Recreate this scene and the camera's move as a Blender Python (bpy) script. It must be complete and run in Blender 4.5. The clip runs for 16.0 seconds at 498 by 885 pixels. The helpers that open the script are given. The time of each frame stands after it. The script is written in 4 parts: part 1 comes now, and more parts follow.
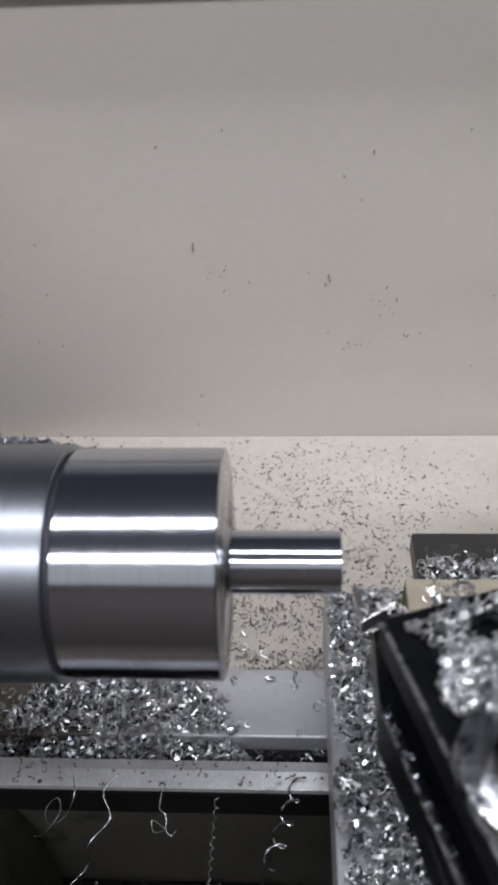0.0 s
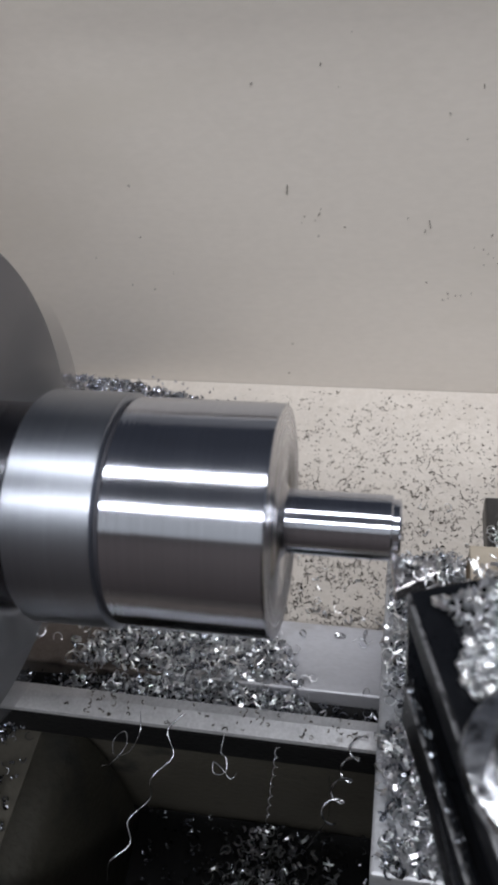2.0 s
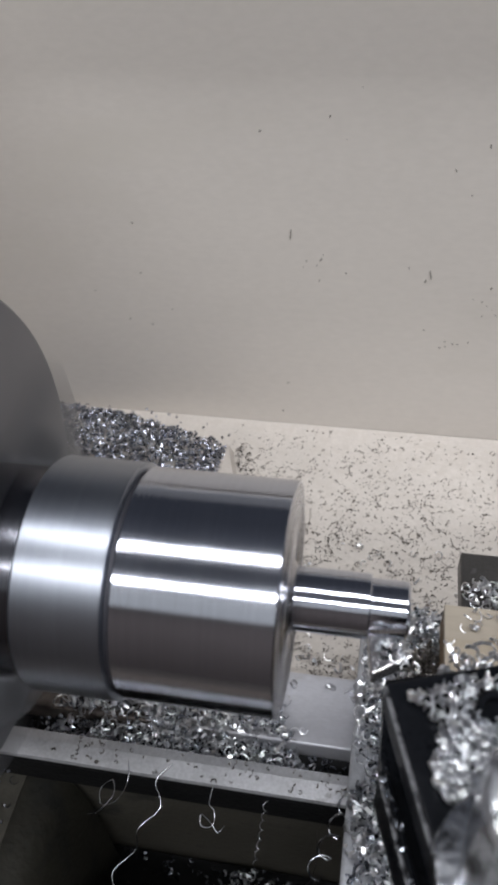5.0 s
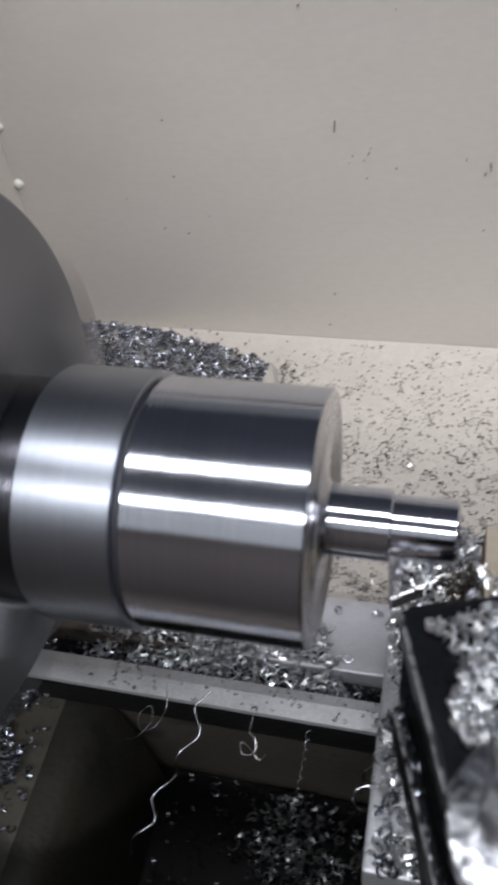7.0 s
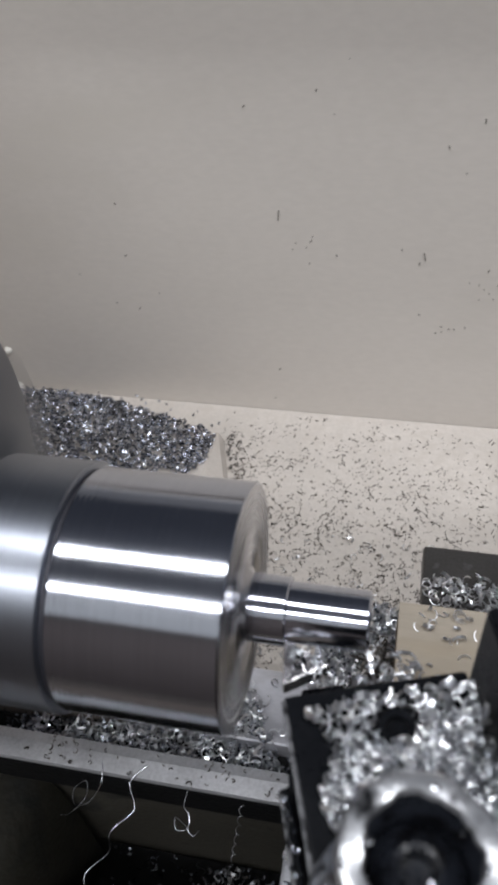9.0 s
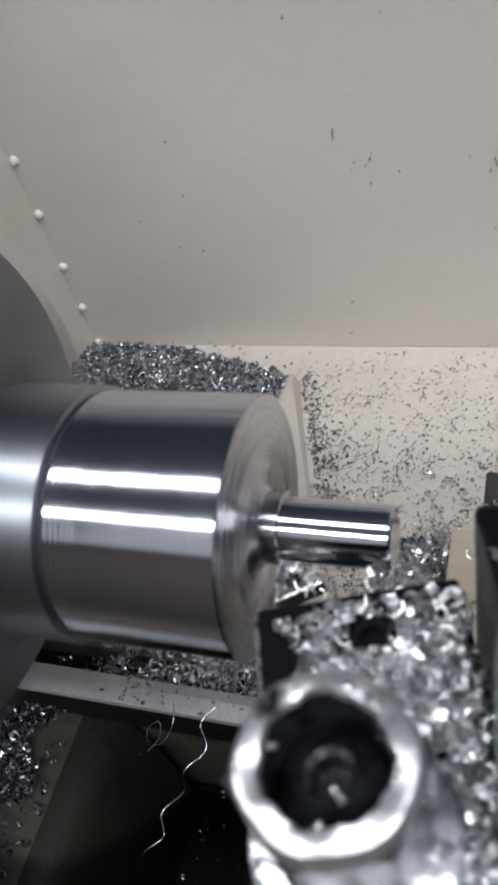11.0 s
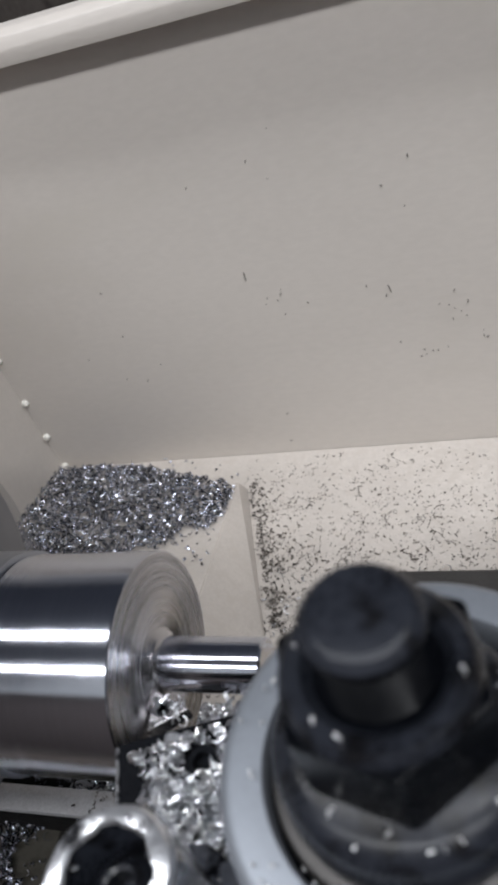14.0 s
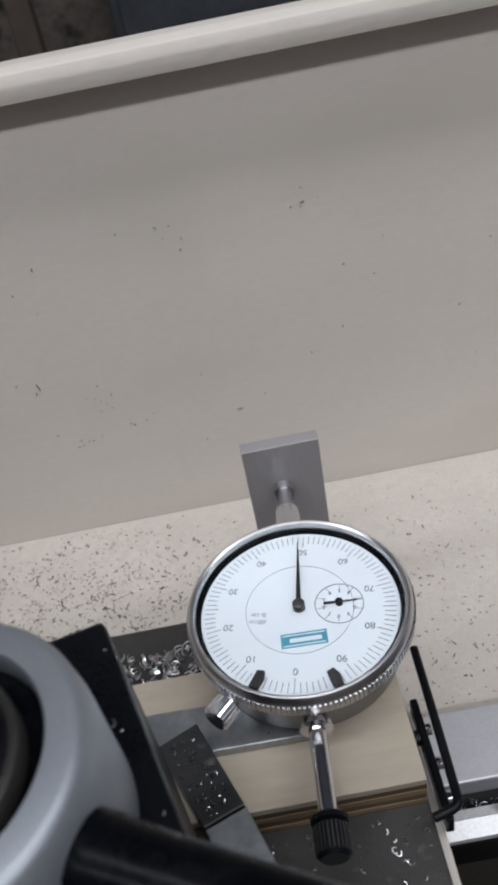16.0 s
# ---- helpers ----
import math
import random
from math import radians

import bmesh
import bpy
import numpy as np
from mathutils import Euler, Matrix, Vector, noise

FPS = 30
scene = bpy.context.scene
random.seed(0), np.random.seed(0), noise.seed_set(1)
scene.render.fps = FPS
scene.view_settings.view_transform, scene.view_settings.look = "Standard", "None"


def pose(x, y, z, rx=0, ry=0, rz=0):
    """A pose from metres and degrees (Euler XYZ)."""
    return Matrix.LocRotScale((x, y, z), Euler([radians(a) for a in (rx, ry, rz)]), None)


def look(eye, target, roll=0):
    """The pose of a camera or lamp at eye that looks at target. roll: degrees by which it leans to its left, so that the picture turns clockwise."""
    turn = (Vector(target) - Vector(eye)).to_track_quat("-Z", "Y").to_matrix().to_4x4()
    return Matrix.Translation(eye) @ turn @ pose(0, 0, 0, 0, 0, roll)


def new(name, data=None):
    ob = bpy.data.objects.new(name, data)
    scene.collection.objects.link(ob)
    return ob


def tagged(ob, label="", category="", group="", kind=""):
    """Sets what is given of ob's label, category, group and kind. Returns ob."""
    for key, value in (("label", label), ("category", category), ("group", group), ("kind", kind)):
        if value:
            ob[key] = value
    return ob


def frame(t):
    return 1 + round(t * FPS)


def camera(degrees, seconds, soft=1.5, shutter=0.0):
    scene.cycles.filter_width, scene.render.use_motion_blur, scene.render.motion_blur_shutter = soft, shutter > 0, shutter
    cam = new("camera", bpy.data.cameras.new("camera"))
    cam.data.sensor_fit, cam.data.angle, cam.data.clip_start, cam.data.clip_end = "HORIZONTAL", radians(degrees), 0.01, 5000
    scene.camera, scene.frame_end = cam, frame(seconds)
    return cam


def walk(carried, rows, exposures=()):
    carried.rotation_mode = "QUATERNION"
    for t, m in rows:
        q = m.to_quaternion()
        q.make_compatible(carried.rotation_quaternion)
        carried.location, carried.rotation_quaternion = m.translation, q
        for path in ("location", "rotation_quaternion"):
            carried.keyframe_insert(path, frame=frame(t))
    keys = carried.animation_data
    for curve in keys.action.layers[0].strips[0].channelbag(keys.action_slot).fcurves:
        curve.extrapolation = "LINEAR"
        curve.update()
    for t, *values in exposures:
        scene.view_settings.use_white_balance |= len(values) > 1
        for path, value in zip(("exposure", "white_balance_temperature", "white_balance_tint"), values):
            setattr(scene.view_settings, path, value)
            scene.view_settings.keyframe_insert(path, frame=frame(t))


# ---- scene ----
cam = camera(34.83, 16.0, soft=3.5, shutter=0.5)
cam.data.dof.use_dof = True
cam.data.dof.focus_distance = 0.21
cam.data.dof.aperture_fstop = 50.0
PATH = [
    (0.0, 0.0115, -0.0947, 0.1114, 2.08, -41.02, 2.04),
    (0.3, 0.0220, -0.0900, 0.1170, 4.06, -42.37, 3.77),
    (0.5, 0.0244, -0.0884, 0.1160, 5.84, -43.01, 5.15),
    (1.0, 0.0300, -0.0874, 0.1138, 7.09, -43.56, 5.85),
    (1.5, 0.0220, -0.0873, 0.1107, 8.77, -44.20, 5.57),
    (2.0, 0.0194, -0.0892, 0.1091, 9.70, -44.49, 5.34),
    (2.5, 0.0175, -0.0889, 0.1066, 9.59, -44.41, 5.39),
    (3.0, 0.0103, -0.0877, 0.1047, 10.07, -44.59, 4.34),
    (3.3, 0.0170, -0.0790, 0.1000, 9.85, -45.83, 5.38),
    (3.5, 0.0089, -0.0818, 0.1031, 10.77, -45.41, 4.79),
    (4.0, 0.0094, -0.0839, 0.1091, 10.01, -43.99, 3.24),
    (4.2, 0.0126, -0.0822, 0.1142, 9.98, -43.94, 2.72),
    (6.3, 0.0115, -0.0814, 0.1197, 9.95, -44.81, 2.84),
    (6.5, 0.0058, -0.0739, 0.1115, 12.10, -46.44, 3.50),
    (7.0, 0.0150, -0.0724, 0.1044, 12.27, -49.07, 6.24),
    (7.2, 0.0170, -0.0790, 0.1010, 14.19, -48.53, 8.76),
    (7.5, 0.0194, -0.0780, 0.1028, 10.65, -46.82, 5.54),
    (8.0, 0.0196, -0.0777, 0.1083, 9.84, -44.60, 2.93),
    (8.5, 0.0221, -0.0741, 0.1134, 10.44, -44.84, 3.52),
    (9.0, 0.0216, -0.0713, 0.1138, 11.01, -45.37, 3.60),
    (9.2, 0.0249, -0.0713, 0.1145, 11.37, -45.57, 4.01),
    (11.3, 0.0386, -0.0649, 0.0982, 14.86, -49.11, 13.17),
    (11.5, 0.0400, -0.0574, 0.1031, 14.60, -50.89, 13.69),
    (12.0, 0.0566, -0.0642, 0.1056, 13.88, -47.87, 16.87),
    (12.5, 0.0662, -0.0677, 0.1145, 11.95, -44.91, 16.74),
    (13.0, 0.0651, -0.0682, 0.1204, 12.62, -43.01, 16.68),
    (13.5, 0.0656, -0.0675, 0.1195, 11.94, -43.03, 16.84),
    (14.0, 0.0671, -0.0681, 0.1212, 11.10, -43.16, 16.53),
    (14.5, 0.0684, -0.0696, 0.1228, 10.72, -43.06, 16.20),
    (14.8, 0.0663, -0.0640, 0.1270, 6.11, -43.90, 15.83),
    (15.0, 0.0833, -0.0787, 0.1279, 0.08, -40.95, 12.86),
    (15.2, 0.1004, -0.0858, 0.1283, -3.84, -40.07, 11.57),
    (15.5, 0.1073, -0.0862, 0.1251, -6.64, -39.84, 10.47),
    (16.0, 0.1033, -0.0871, 0.1250, -6.44, -39.85, 9.14),
]
walk(cam, [(r[0], pose(r[1], r[2], r[3], 90 + r[5], r[6], r[4])) for r in PATH], [(0.0, 0.0), (1.5, 0.0), (2.5, 0.08), (3.4, 0.06), (4.0, 0.18), (5.2, 0.05), (6.5, -0.10), (7.0, 0.10), (7.6, 0.16), (8.3, 0.0), (10.5, 0.0), (11.4, 0.10), (12.3, 0.0), (12.9, 0.06), (14.6, 0.08), (15.0, 0.06), (15.4, -0.22), (16.0, -0.24)])

# ---- light: two long shop lamps under the ceiling, dim room round them ----
world = bpy.data.worlds.new("world")
world.use_nodes = True
world.node_tree.nodes["Background"].inputs[0].default_value = (0.55, 0.6, 0.7, 1)
world.node_tree.nodes["Background"].inputs[1].default_value = 0.05
scene.world = world


def lamp(name, eye, target, sx, sy, watts, colour):
    data = bpy.data.lights.new(name, "AREA")
    data.shape, data.size, data.size_y, data.energy, data.color = "RECTANGLE", sx, sy, watts, colour
    ob = new(name, data)
    ob.matrix_world = look(eye, target)
    return ob


lamp("shop_lamp_rear", (0.15, -0.09, 1.25), (0.15, 0.0, 0), 3.0, 0.15, 18.3, (0.945, 0.962, 1.0))
lamp("shop_lamp_front", (0.15, -0.86, 1.12), (0.15, 0.0, 0), 3.0, 0.09, 20.5, (0.945, 0.962, 1.0))


# ---- materials ----
def material(name, base, rough=0.5, metal=0.0, fine=900.0, coarse=60.0, vary=0.12, bump=0.15, depth=0.0002, stain=None,
             stain_at=0.62, stain_scale=40.0, rings=0.0, ring_scale=4000.0, island=0.0, rough_vary=0.1, streak=0.0, stretch=(1, 1, 1), radial=False, spec=0.5):
    m = bpy.data.materials.new(name)
    m.use_nodes = True
    nt = m.node_tree
    N, L = nt.nodes, nt.links
    p = N["Principled BSDF"]
    p.inputs["Metallic"].default_value = metal
    p.inputs["Specular IOR Level"].default_value = spec
    co = N.new("ShaderNodeTexCoord")
    mp = N.new("ShaderNodeMapping")
    mp.inputs["Scale"].default_value = stretch
    L.new(co.outputs["Object"], mp.inputs["Vector"])
    a, b = N.new("ShaderNodeTexNoise"), N.new("ShaderNodeTexNoise")
    a.inputs["Scale"].default_value, b.inputs["Scale"].default_value = fine, coarse
    a.inputs["Detail"].default_value, b.inputs["Detail"].default_value = 4, 5
    for t in (a, b):
        L.new(mp.outputs[0], t.inputs["Vector"])
    s = N.new("ShaderNodeMath")
    s.operation = "ADD"
    L.new(a.outputs["Fac"], s.inputs[0])
    L.new(b.outputs["Fac"], s.inputs[1])
    r = N.new("ShaderNodeMapRange")
    r.inputs["From Min"].default_value, r.inputs["From Max"].default_value = 0.6, 1.4
    r.inputs["To Min"].default_value, r.inputs["To Max"].default_value = 1 - vary, 1 + vary
    L.new(s.outputs[0], r.inputs["Value"])
    mix = N.new("ShaderNodeVectorMath")
    mix.operation = "SCALE"
    mix.inputs[0].default_value = base
    L.new(r.outputs[0], mix.inputs["Scale"])
    colour = mix.outputs[0]
    if island:
        g = N.new("ShaderNodeNewGeometry")
        q = N.new("ShaderNodeMapRange")
        q.inputs["To Min"].default_value, q.inputs["To Max"].default_value = 1 - island, 1 + island * 0.5
        L.new(g.outputs["Random Per Island"], q.inputs["Value"])
        mi = N.new("ShaderNodeVectorMath")
        mi.operation = "SCALE"
        L.new(colour, mi.inputs[0])
        L.new(q.outputs[0], mi.inputs["Scale"])
        colour = mi.outputs[0]
    if stain:
        c = N.new("ShaderNodeTexNoise")
        c.inputs["Scale"].default_value, c.inputs["Detail"].default_value = stain_scale, 6
        L.new(mp.outputs[0], c.inputs["Vector"])
        k = N.new("ShaderNodeMapRange")
        k.inputs["From Min"].default_value, k.inputs["From Max"].default_value = stain_at, stain_at + 0.14
        L.new(c.outputs["Fac"], k.inputs["Value"])
        mx = N.new("ShaderNodeMix")
        mx.data_type = "RGBA"
        L.new(k.outputs[0], mx.inputs[0])
        L.new(colour, mx.inputs[6])
        mx.inputs[7].default_value = (*stain, 1)
        colour = mx.outputs[2]
    L.new(colour, p.inputs["Base Color"])
    rr = N.new("ShaderNodeMapRange")
    rr.inputs["From Min"].default_value, rr.inputs["From Max"].default_value = 0.6, 1.4
    rr.inputs["To Min"].default_value, rr.inputs["To Max"].default_value = max(0.02, rough * (1 - rough_vary)), min(1, rough * (1 + rough_vary))
    L.new(s.outputs[0], rr.inputs["Value"])
    L.new(rr.outputs[0], p.inputs["Roughness"])
    bp = N.new("ShaderNodeBump")
    bp.inputs["Strength"].default_value, bp.inputs["Distance"].default_value = bump, depth
    height = s.outputs[0]
    if rings:
        sep = N.new("ShaderNodeSeparateXYZ")
        L.new(co.outputs["Object"], sep.inputs[0])
        n1 = N.new("ShaderNodeTexNoise")
        n1.noise_dimensions = "1D"
        n1.inputs["Scale"].default_value, n1.inputs["Detail"].default_value = ring_scale, 3
        if radial:
            cb = N.new("ShaderNodeCombineXYZ")
            L.new(sep.outputs["Y"], cb.inputs["Y"])
            L.new(sep.outputs["Z"], cb.inputs["Z"])
            ln = N.new("ShaderNodeVectorMath")
            ln.operation = "LENGTH"
            L.new(cb.outputs[0], ln.inputs[0])
            L.new(ln.outputs["Value"], n1.inputs["W"])
        else:
            L.new(sep.outputs["X"], n1.inputs["W"])
        mm = N.new("ShaderNodeMath")
        mm.operation = "MULTIPLY_ADD"
        mm.inputs[1].default_value = rings
        L.new(n1.outputs["Fac"], mm.inputs[0])
        L.new(s.outputs[0], mm.inputs[2])
        height = mm.outputs[0]
        if streak:
            # brushing marks: bands of differing gloss and tone round the axis
            n2 = N.new("ShaderNodeTexNoise")
            n2.noise_dimensions = "1D"
            n2.inputs["Scale"].default_value, n2.inputs["Detail"].default_value = ring_scale * 0.16, 5
            n2.inputs["Roughness"].default_value = 0.75
            L.new(n1.inputs["W"].links[0].from_socket, n2.inputs["W"])
            for socket, low, high in ((p.inputs["Base Color"], 1 - streak, 1 + streak), (p.inputs["Roughness"], 1 - 1.6 * streak, 1 + 2.2 * streak)):
                q = N.new("ShaderNodeMapRange")
                q.inputs["From Min"].default_value, q.inputs["From Max"].default_value = 0.3, 0.7
                q.inputs["To Min"].default_value, q.inputs["To Max"].default_value = low, high
                L.new(n2.outputs["Fac"], q.inputs["Value"])
                old = socket.links[0].from_socket
                x = N.new("ShaderNodeVectorMath")
                x.operation = "SCALE"
                L.new(old, x.inputs[0])
                L.new(q.outputs[0], x.inputs["Scale"])
                L.new(x.outputs[0], socket)
    L.new(height, bp.inputs["Height"])
    L.new(bp.outputs[0], p.inputs["Normal"])
    return m


CREAM = material("cream_paint", (0.60, 0.557, 0.513), 0.42, 0, 520, 25, 0.05, 0.26, 0.0004, (0.565, 0.525, 0.475), 0.54, 18, stretch=(0.42, 1, 1))
CREAM_TRAY = material("cream_tray_paint", (0.55, 0.507, 0.465), 0.5, 0, 900, 60, 0.10, 0.25, 0.0003, (0.53, 0.485, 0.44), 0.50, 300)
OLIVE = material("dark_olive_casting_paint", (0.060, 0.055, 0.044), 0.65, 0, 500, 60, 0.25, 0.5, 0.0006, (0.018, 0.018, 0.016), 0.58, 60)
GROUND_STEEL = material("ground_way_steel", (0.58, 0.58, 0.62), 0.45, 0.5, 1500, 70, 0.10, 0.2, 0.0001, (0.30, 0.28, 0.26), 0.58, 45, stretch=(0.4, 1, 1))
WORN_STEEL = material("worn_bar_steel", (0.60, 0.60, 0.62), 0.42, 0.65, 1200, 80, 0.2, 0.3, 0.0002, (0.16, 0.15, 0.14), 0.62, 120)
WING = material("grey_wing_steel", (0.50, 0.51, 0.54), 0.45, 0.6, 1200, 80, 0.2, 0.3, 0.0002, (0.18, 0.18, 0.18), 0.60, 120)
BROWN_STEEL = material("dark_brown_way_steel", (0.17, 0.145, 0.13), 0.4, 0.6, 1200, 70, 0.25, 0.2, 0.0001, (0.06, 0.05, 0.045), 0.52, 90)
# shaded copy of the olive paint, for the flank that drops into the pit
OLIVE_DARK = material("shaded_olive_casting_paint", (0.020, 0.0185, 0.014), 0.6, 0, 500, 60, 0.3, 0.5, 0.0006, (0.010, 0.010, 0.009), 0.55, 60, spec=0.25)
# near-black casting colour; on the pit floor it stands in for deep shade
NEARBLACK = material("near_black_casting", (0.009, 0.009, 0.0095), 0.6, 0, 700, 80, 0.3, 0.5, 0.0004, spec=0.2)
TURNED = material("fine_turned_steel", (0.63, 0.65, 0.72), 0.115, 1.0, 1600, 90, 0.06, 0.35, 0.000014, rings=3.0, ring_scale=6000, rough_vary=0.2, streak=0.05)
COLLAR = material("brushed_steel_collar", (0.34, 0.36, 0.405), 0.31, 1.0, 2500, 90, 0.07, 0.35, 0.00002, rings=6.0, ring_scale=5000, streak=0.032)
FACE = material("faced_steel", (0.56, 0.555, 0.575), 0.25, 1.0, 1800, 90, 0.07, 0.5, 0.00004, rings=5.0, ring_scale=2600, radial=True, streak=0.08)
GROOVE = material("dark_groove", (0.05, 0.05, 0.06), 0.5, 0.6)
CHUCK = material("chuck_steel", (0.215, 0.215, 0.235), 0.42, 0.9, 900, 50, 0.12, 0.2, 0.0001)
JAW = material("jaw_steel", (0.20, 0.205, 0.22), 0.36, 0.9, 900, 60, 0.12, 0.2, 0.0001)
SHAFT = material("dark_bar_stock", (0.17, 0.17, 0.19), 0.2, 1.0, 900, 60, 0.2, 0.2, 0.0001)
BLACK = material("black_oxide_steel", (0.005, 0.0056, 0.0075), 0.32, 0.0, 1300, 80, 0.3, 0.2, 0.0001, rough_vary=0.3, spec=0.17)
NUTBLACK = material("oiled_black_nut_steel", (0.0022, 0.0026, 0.0038), 0.25, 0.0, 1100, 120, 0.3, 0.12, 0.0001, (0.007, 0.0075, 0.009), 0.60, 220, rough_vary=0.4, spec=0.07)
# paler nut black: rubbed steel, also highlights put into the colour
NUTRUBLIT = material("rubbed_highlit_nut_steel", (0.016, 0.018, 0.024), 0.30, 0.0, 1100, 160, 0.4, 0.2, 0.0001, (0.004, 0.004, 0.005), 0.50, 260, rough_vary=0.3, spec=0.32)
RUBBED = material("rubbed_black_oxide", (0.03, 0.03, 0.032), 0.4, 0.3, 1300, 90, 0.3, 0.3, 0.0002, (0.12, 0.12, 0.12), 0.66, 150)
WORNEDGE = material("bare_worn_edge", (0.20, 0.20, 0.21), 0.4, 0.6, 1300, 200, 0.4, 0.3, 0.0002, (0.012, 0.012, 0.014), 0.47, 420)
HUB = material("satin_grey_steel", (0.32, 0.345, 0.385), 0.46, 0.65, 1500, 60, 0.08, 0.25, 0.0001)
CHROME = material("bright_chrome", (0.72, 0.72, 0.74), 0.14, 1.0, 900, 60, 0.05, 0.1, 0.0001)
NUTMETAL = material("worn_bright_nut", (0.66, 0.67, 0.70), 0.24, 1.0, 500, 150, 0.25, 0.5, 0.0004, (0.04, 0.04, 0.045), 0.48, 240, stretch=(1, 1, 0.35))
NUTRIM = material("bright_scuffed_rim", (0.86, 0.87, 0.90), 0.32, 0.92, 700, 200, 0.15, 0.35, 0.0003, (0.06, 0.06, 0.065), 0.55, 260)
BEZEL = material("brushed_bezel_steel", (0.58, 0.58, 0.60), 0.3, 1.0, 1500, 90, 0.12, 0.3, 0.0001)
SATIN = material("satin_aluminium", (0.55, 0.55, 0.57), 0.35, 1.0, 1400, 50, 0.08, 0.3, 0.0001, stretch=(1, 1, 0.2))
CHIP = material("bright_steel_chips", (0.88, 0.89, 0.92), 0.30, 1.0, 1200, 200, 0.12, 0.2, 0.0001, island=0.32)
CURL = material("dull_bright_shaving", (0.50, 0.51, 0.54), 0.24, 1.0, 1200, 300, 0.35, 0.4, 0.0002, (0.08, 0.08, 0.085), 0.50, 260)
CHIP_MATTE = material("matte_bright_chips", (0.88, 0.88, 0.89), 0.5, 0.7, 1200, 200, 0.1, 0.2, 0.0001)
HEAP = material("blue_grey_chips", (0.50, 0.52, 0.58), 0.20, 1.0, 1200, 200, 0.15, 0.2, 0.0001, island=0.75)
SPECK = material("dull_swarf_specks", (0.22, 0.20, 0.18), 0.7, 0)
CHIP_DARK = material("dull_steel_chips", (0.27, 0.25, 0.235), 0.28, 0.9, 1200, 200, 0.2, 0.2, 0.0001, island=0.6)
CHIP_GREY = material("blued_grey_chips", (0.34, 0.36, 0.40), 0.25, 1.0, 1200, 200, 0.2, 0.2, 0.0001, island=0.6)
SLIDE = material("dark_slide_steel", (0.062, 0.059, 0.057), 0.40, 0.5, 1400, 90, 0.25, 0.2, 0.0001, (0.13, 0.13, 0.13), 0.63, 200)
ZINC = material("zinc_plated_steel", (0.40, 0.42, 0.44), 0.36, 0.9, 600, 120, 0.2, 0.3, 0.0002)
CASE = material("grey_polished_case", (0.20, 0.20, 0.205), 0.3, 0.9, 1400, 60, 0.1, 0.2, 0.0001)
PLATE = material("pale_sawn_aluminium", (0.40, 0.385, 0.40), 0.5, 0.5, 900, 60, 0.08, 0.3, 0.0002, stretch=(1, 1, 0.15))
PLY = material("birch_plywood_face", (0.42, 0.365, 0.295), 0.6, 0, 500, 40, 0.12, 0.3, 0.0003, (0.40, 0.33, 0.24), 0.62, 50, stretch=(0.2, 1, 1))
PLY_EDGE = material("plywood_edge", (0.10, 0.065, 0.038), 0.75, 0, 500, 60, 0.3, 0.6, 0.0005, stretch=(0.3, 1, 2))
PLY_EDGE_LIGHT = material("plywood_edge_light", (0.19, 0.13, 0.075), 0.75, 0, 500, 60, 0.3, 0.6, 0.0005, stretch=(0.3, 1, 2))
DIAL_WHITE = material("white_dial_card", (0.395, 0.435, 0.475), 0.5, 0, 900, 40, 0.02, 0.02)
INK = material("black_ink", (0.008, 0.008, 0.010), 0.5, 0)
INK_GREY = material("grey_ink", (0.065, 0.068, 0.075), 0.5, 0)
TEAL = material("teal_label", (0.02, 0.16, 0.22), 0.5, 0)
CARBIDE = material("carbide_insert", (0.55, 0.53, 0.54), 0.26, 0.92, 1500, 150, 0.1, 0.2, 0.0001)
RIVET = material("white_rivet", (0.78, 0.76, 0.70), 0.4, 0)
CONCRETE = material("workshop_floor", (0.15, 0.13, 0.115), 0.85, 0, 60, 9, 0.5, 0.5, 0.004, (0.03, 0.027, 0.025), 0.52, 14)
ROOM = material("workshop_wall", (0.30, 0.33, 0.40), 0.9, 0, 30, 3, 0.1, 0.2, 0.002)
ROOM_WARM = material("workshop_dado_wall", (0.20, 0.168, 0.158), 0.9, 0, 30, 3, 0.12, 0.2, 0.002)
ROOM_LIGHT = material("workshop_white_wall", (0.75, 0.75, 0.75), 0.9, 0, 30, 3, 0.1, 0.2, 0.002)
BLUEGREY = material("blue_grey_cabinet_paint", (0.055, 0.062, 0.075), 0.5, 0, 60, 8, 0.25)
BROWN = material("dark_brown_wood", (0.06, 0.045, 0.035), 0.7, 0, 60, 8, 0.3)

SKYGLOW = bpy.data.materials.new("pale_sky_backdrop")
SKYGLOW.use_nodes = True
sky = SKYGLOW.node_tree.nodes["Principled BSDF"]
sky.inputs["Base Color"].default_value = (0.02, 0.02, 0.02, 1)
sky.inputs["Emission Color"].default_value = (0.92, 0.96, 1.0, 1)
sky.inputs["Emission Strength"].default_value = 0.42

glass = bpy.data.materials.new("dial_crystal")
glass.use_nodes = True
g = glass.node_tree.nodes["Principled BSDF"]
g.inputs["Base Color"].default_value = (1, 1, 1, 1)
g.inputs["Roughness"].default_value = 0.03
g.inputs["Transmission Weight"].default_value = 1.0
g.inputs["IOR"].default_value = 1.12
g.inputs["Specular IOR Level"].default_value = 0.5


# ---- building helpers ----
def mesh_of(name, bm, mat, smooth=False):
    me = bpy.data.meshes.new(name)
    bmesh.ops.recalc_face_normals(bm, faces=bm.faces)
    bm.to_mesh(me)
    bm.free()
    me.materials.append(mat)
    if smooth:
        for p in me.polygons:
            p.use_smooth = True
        me.set_sharp_from_angle(angle=radians(35))
    return me


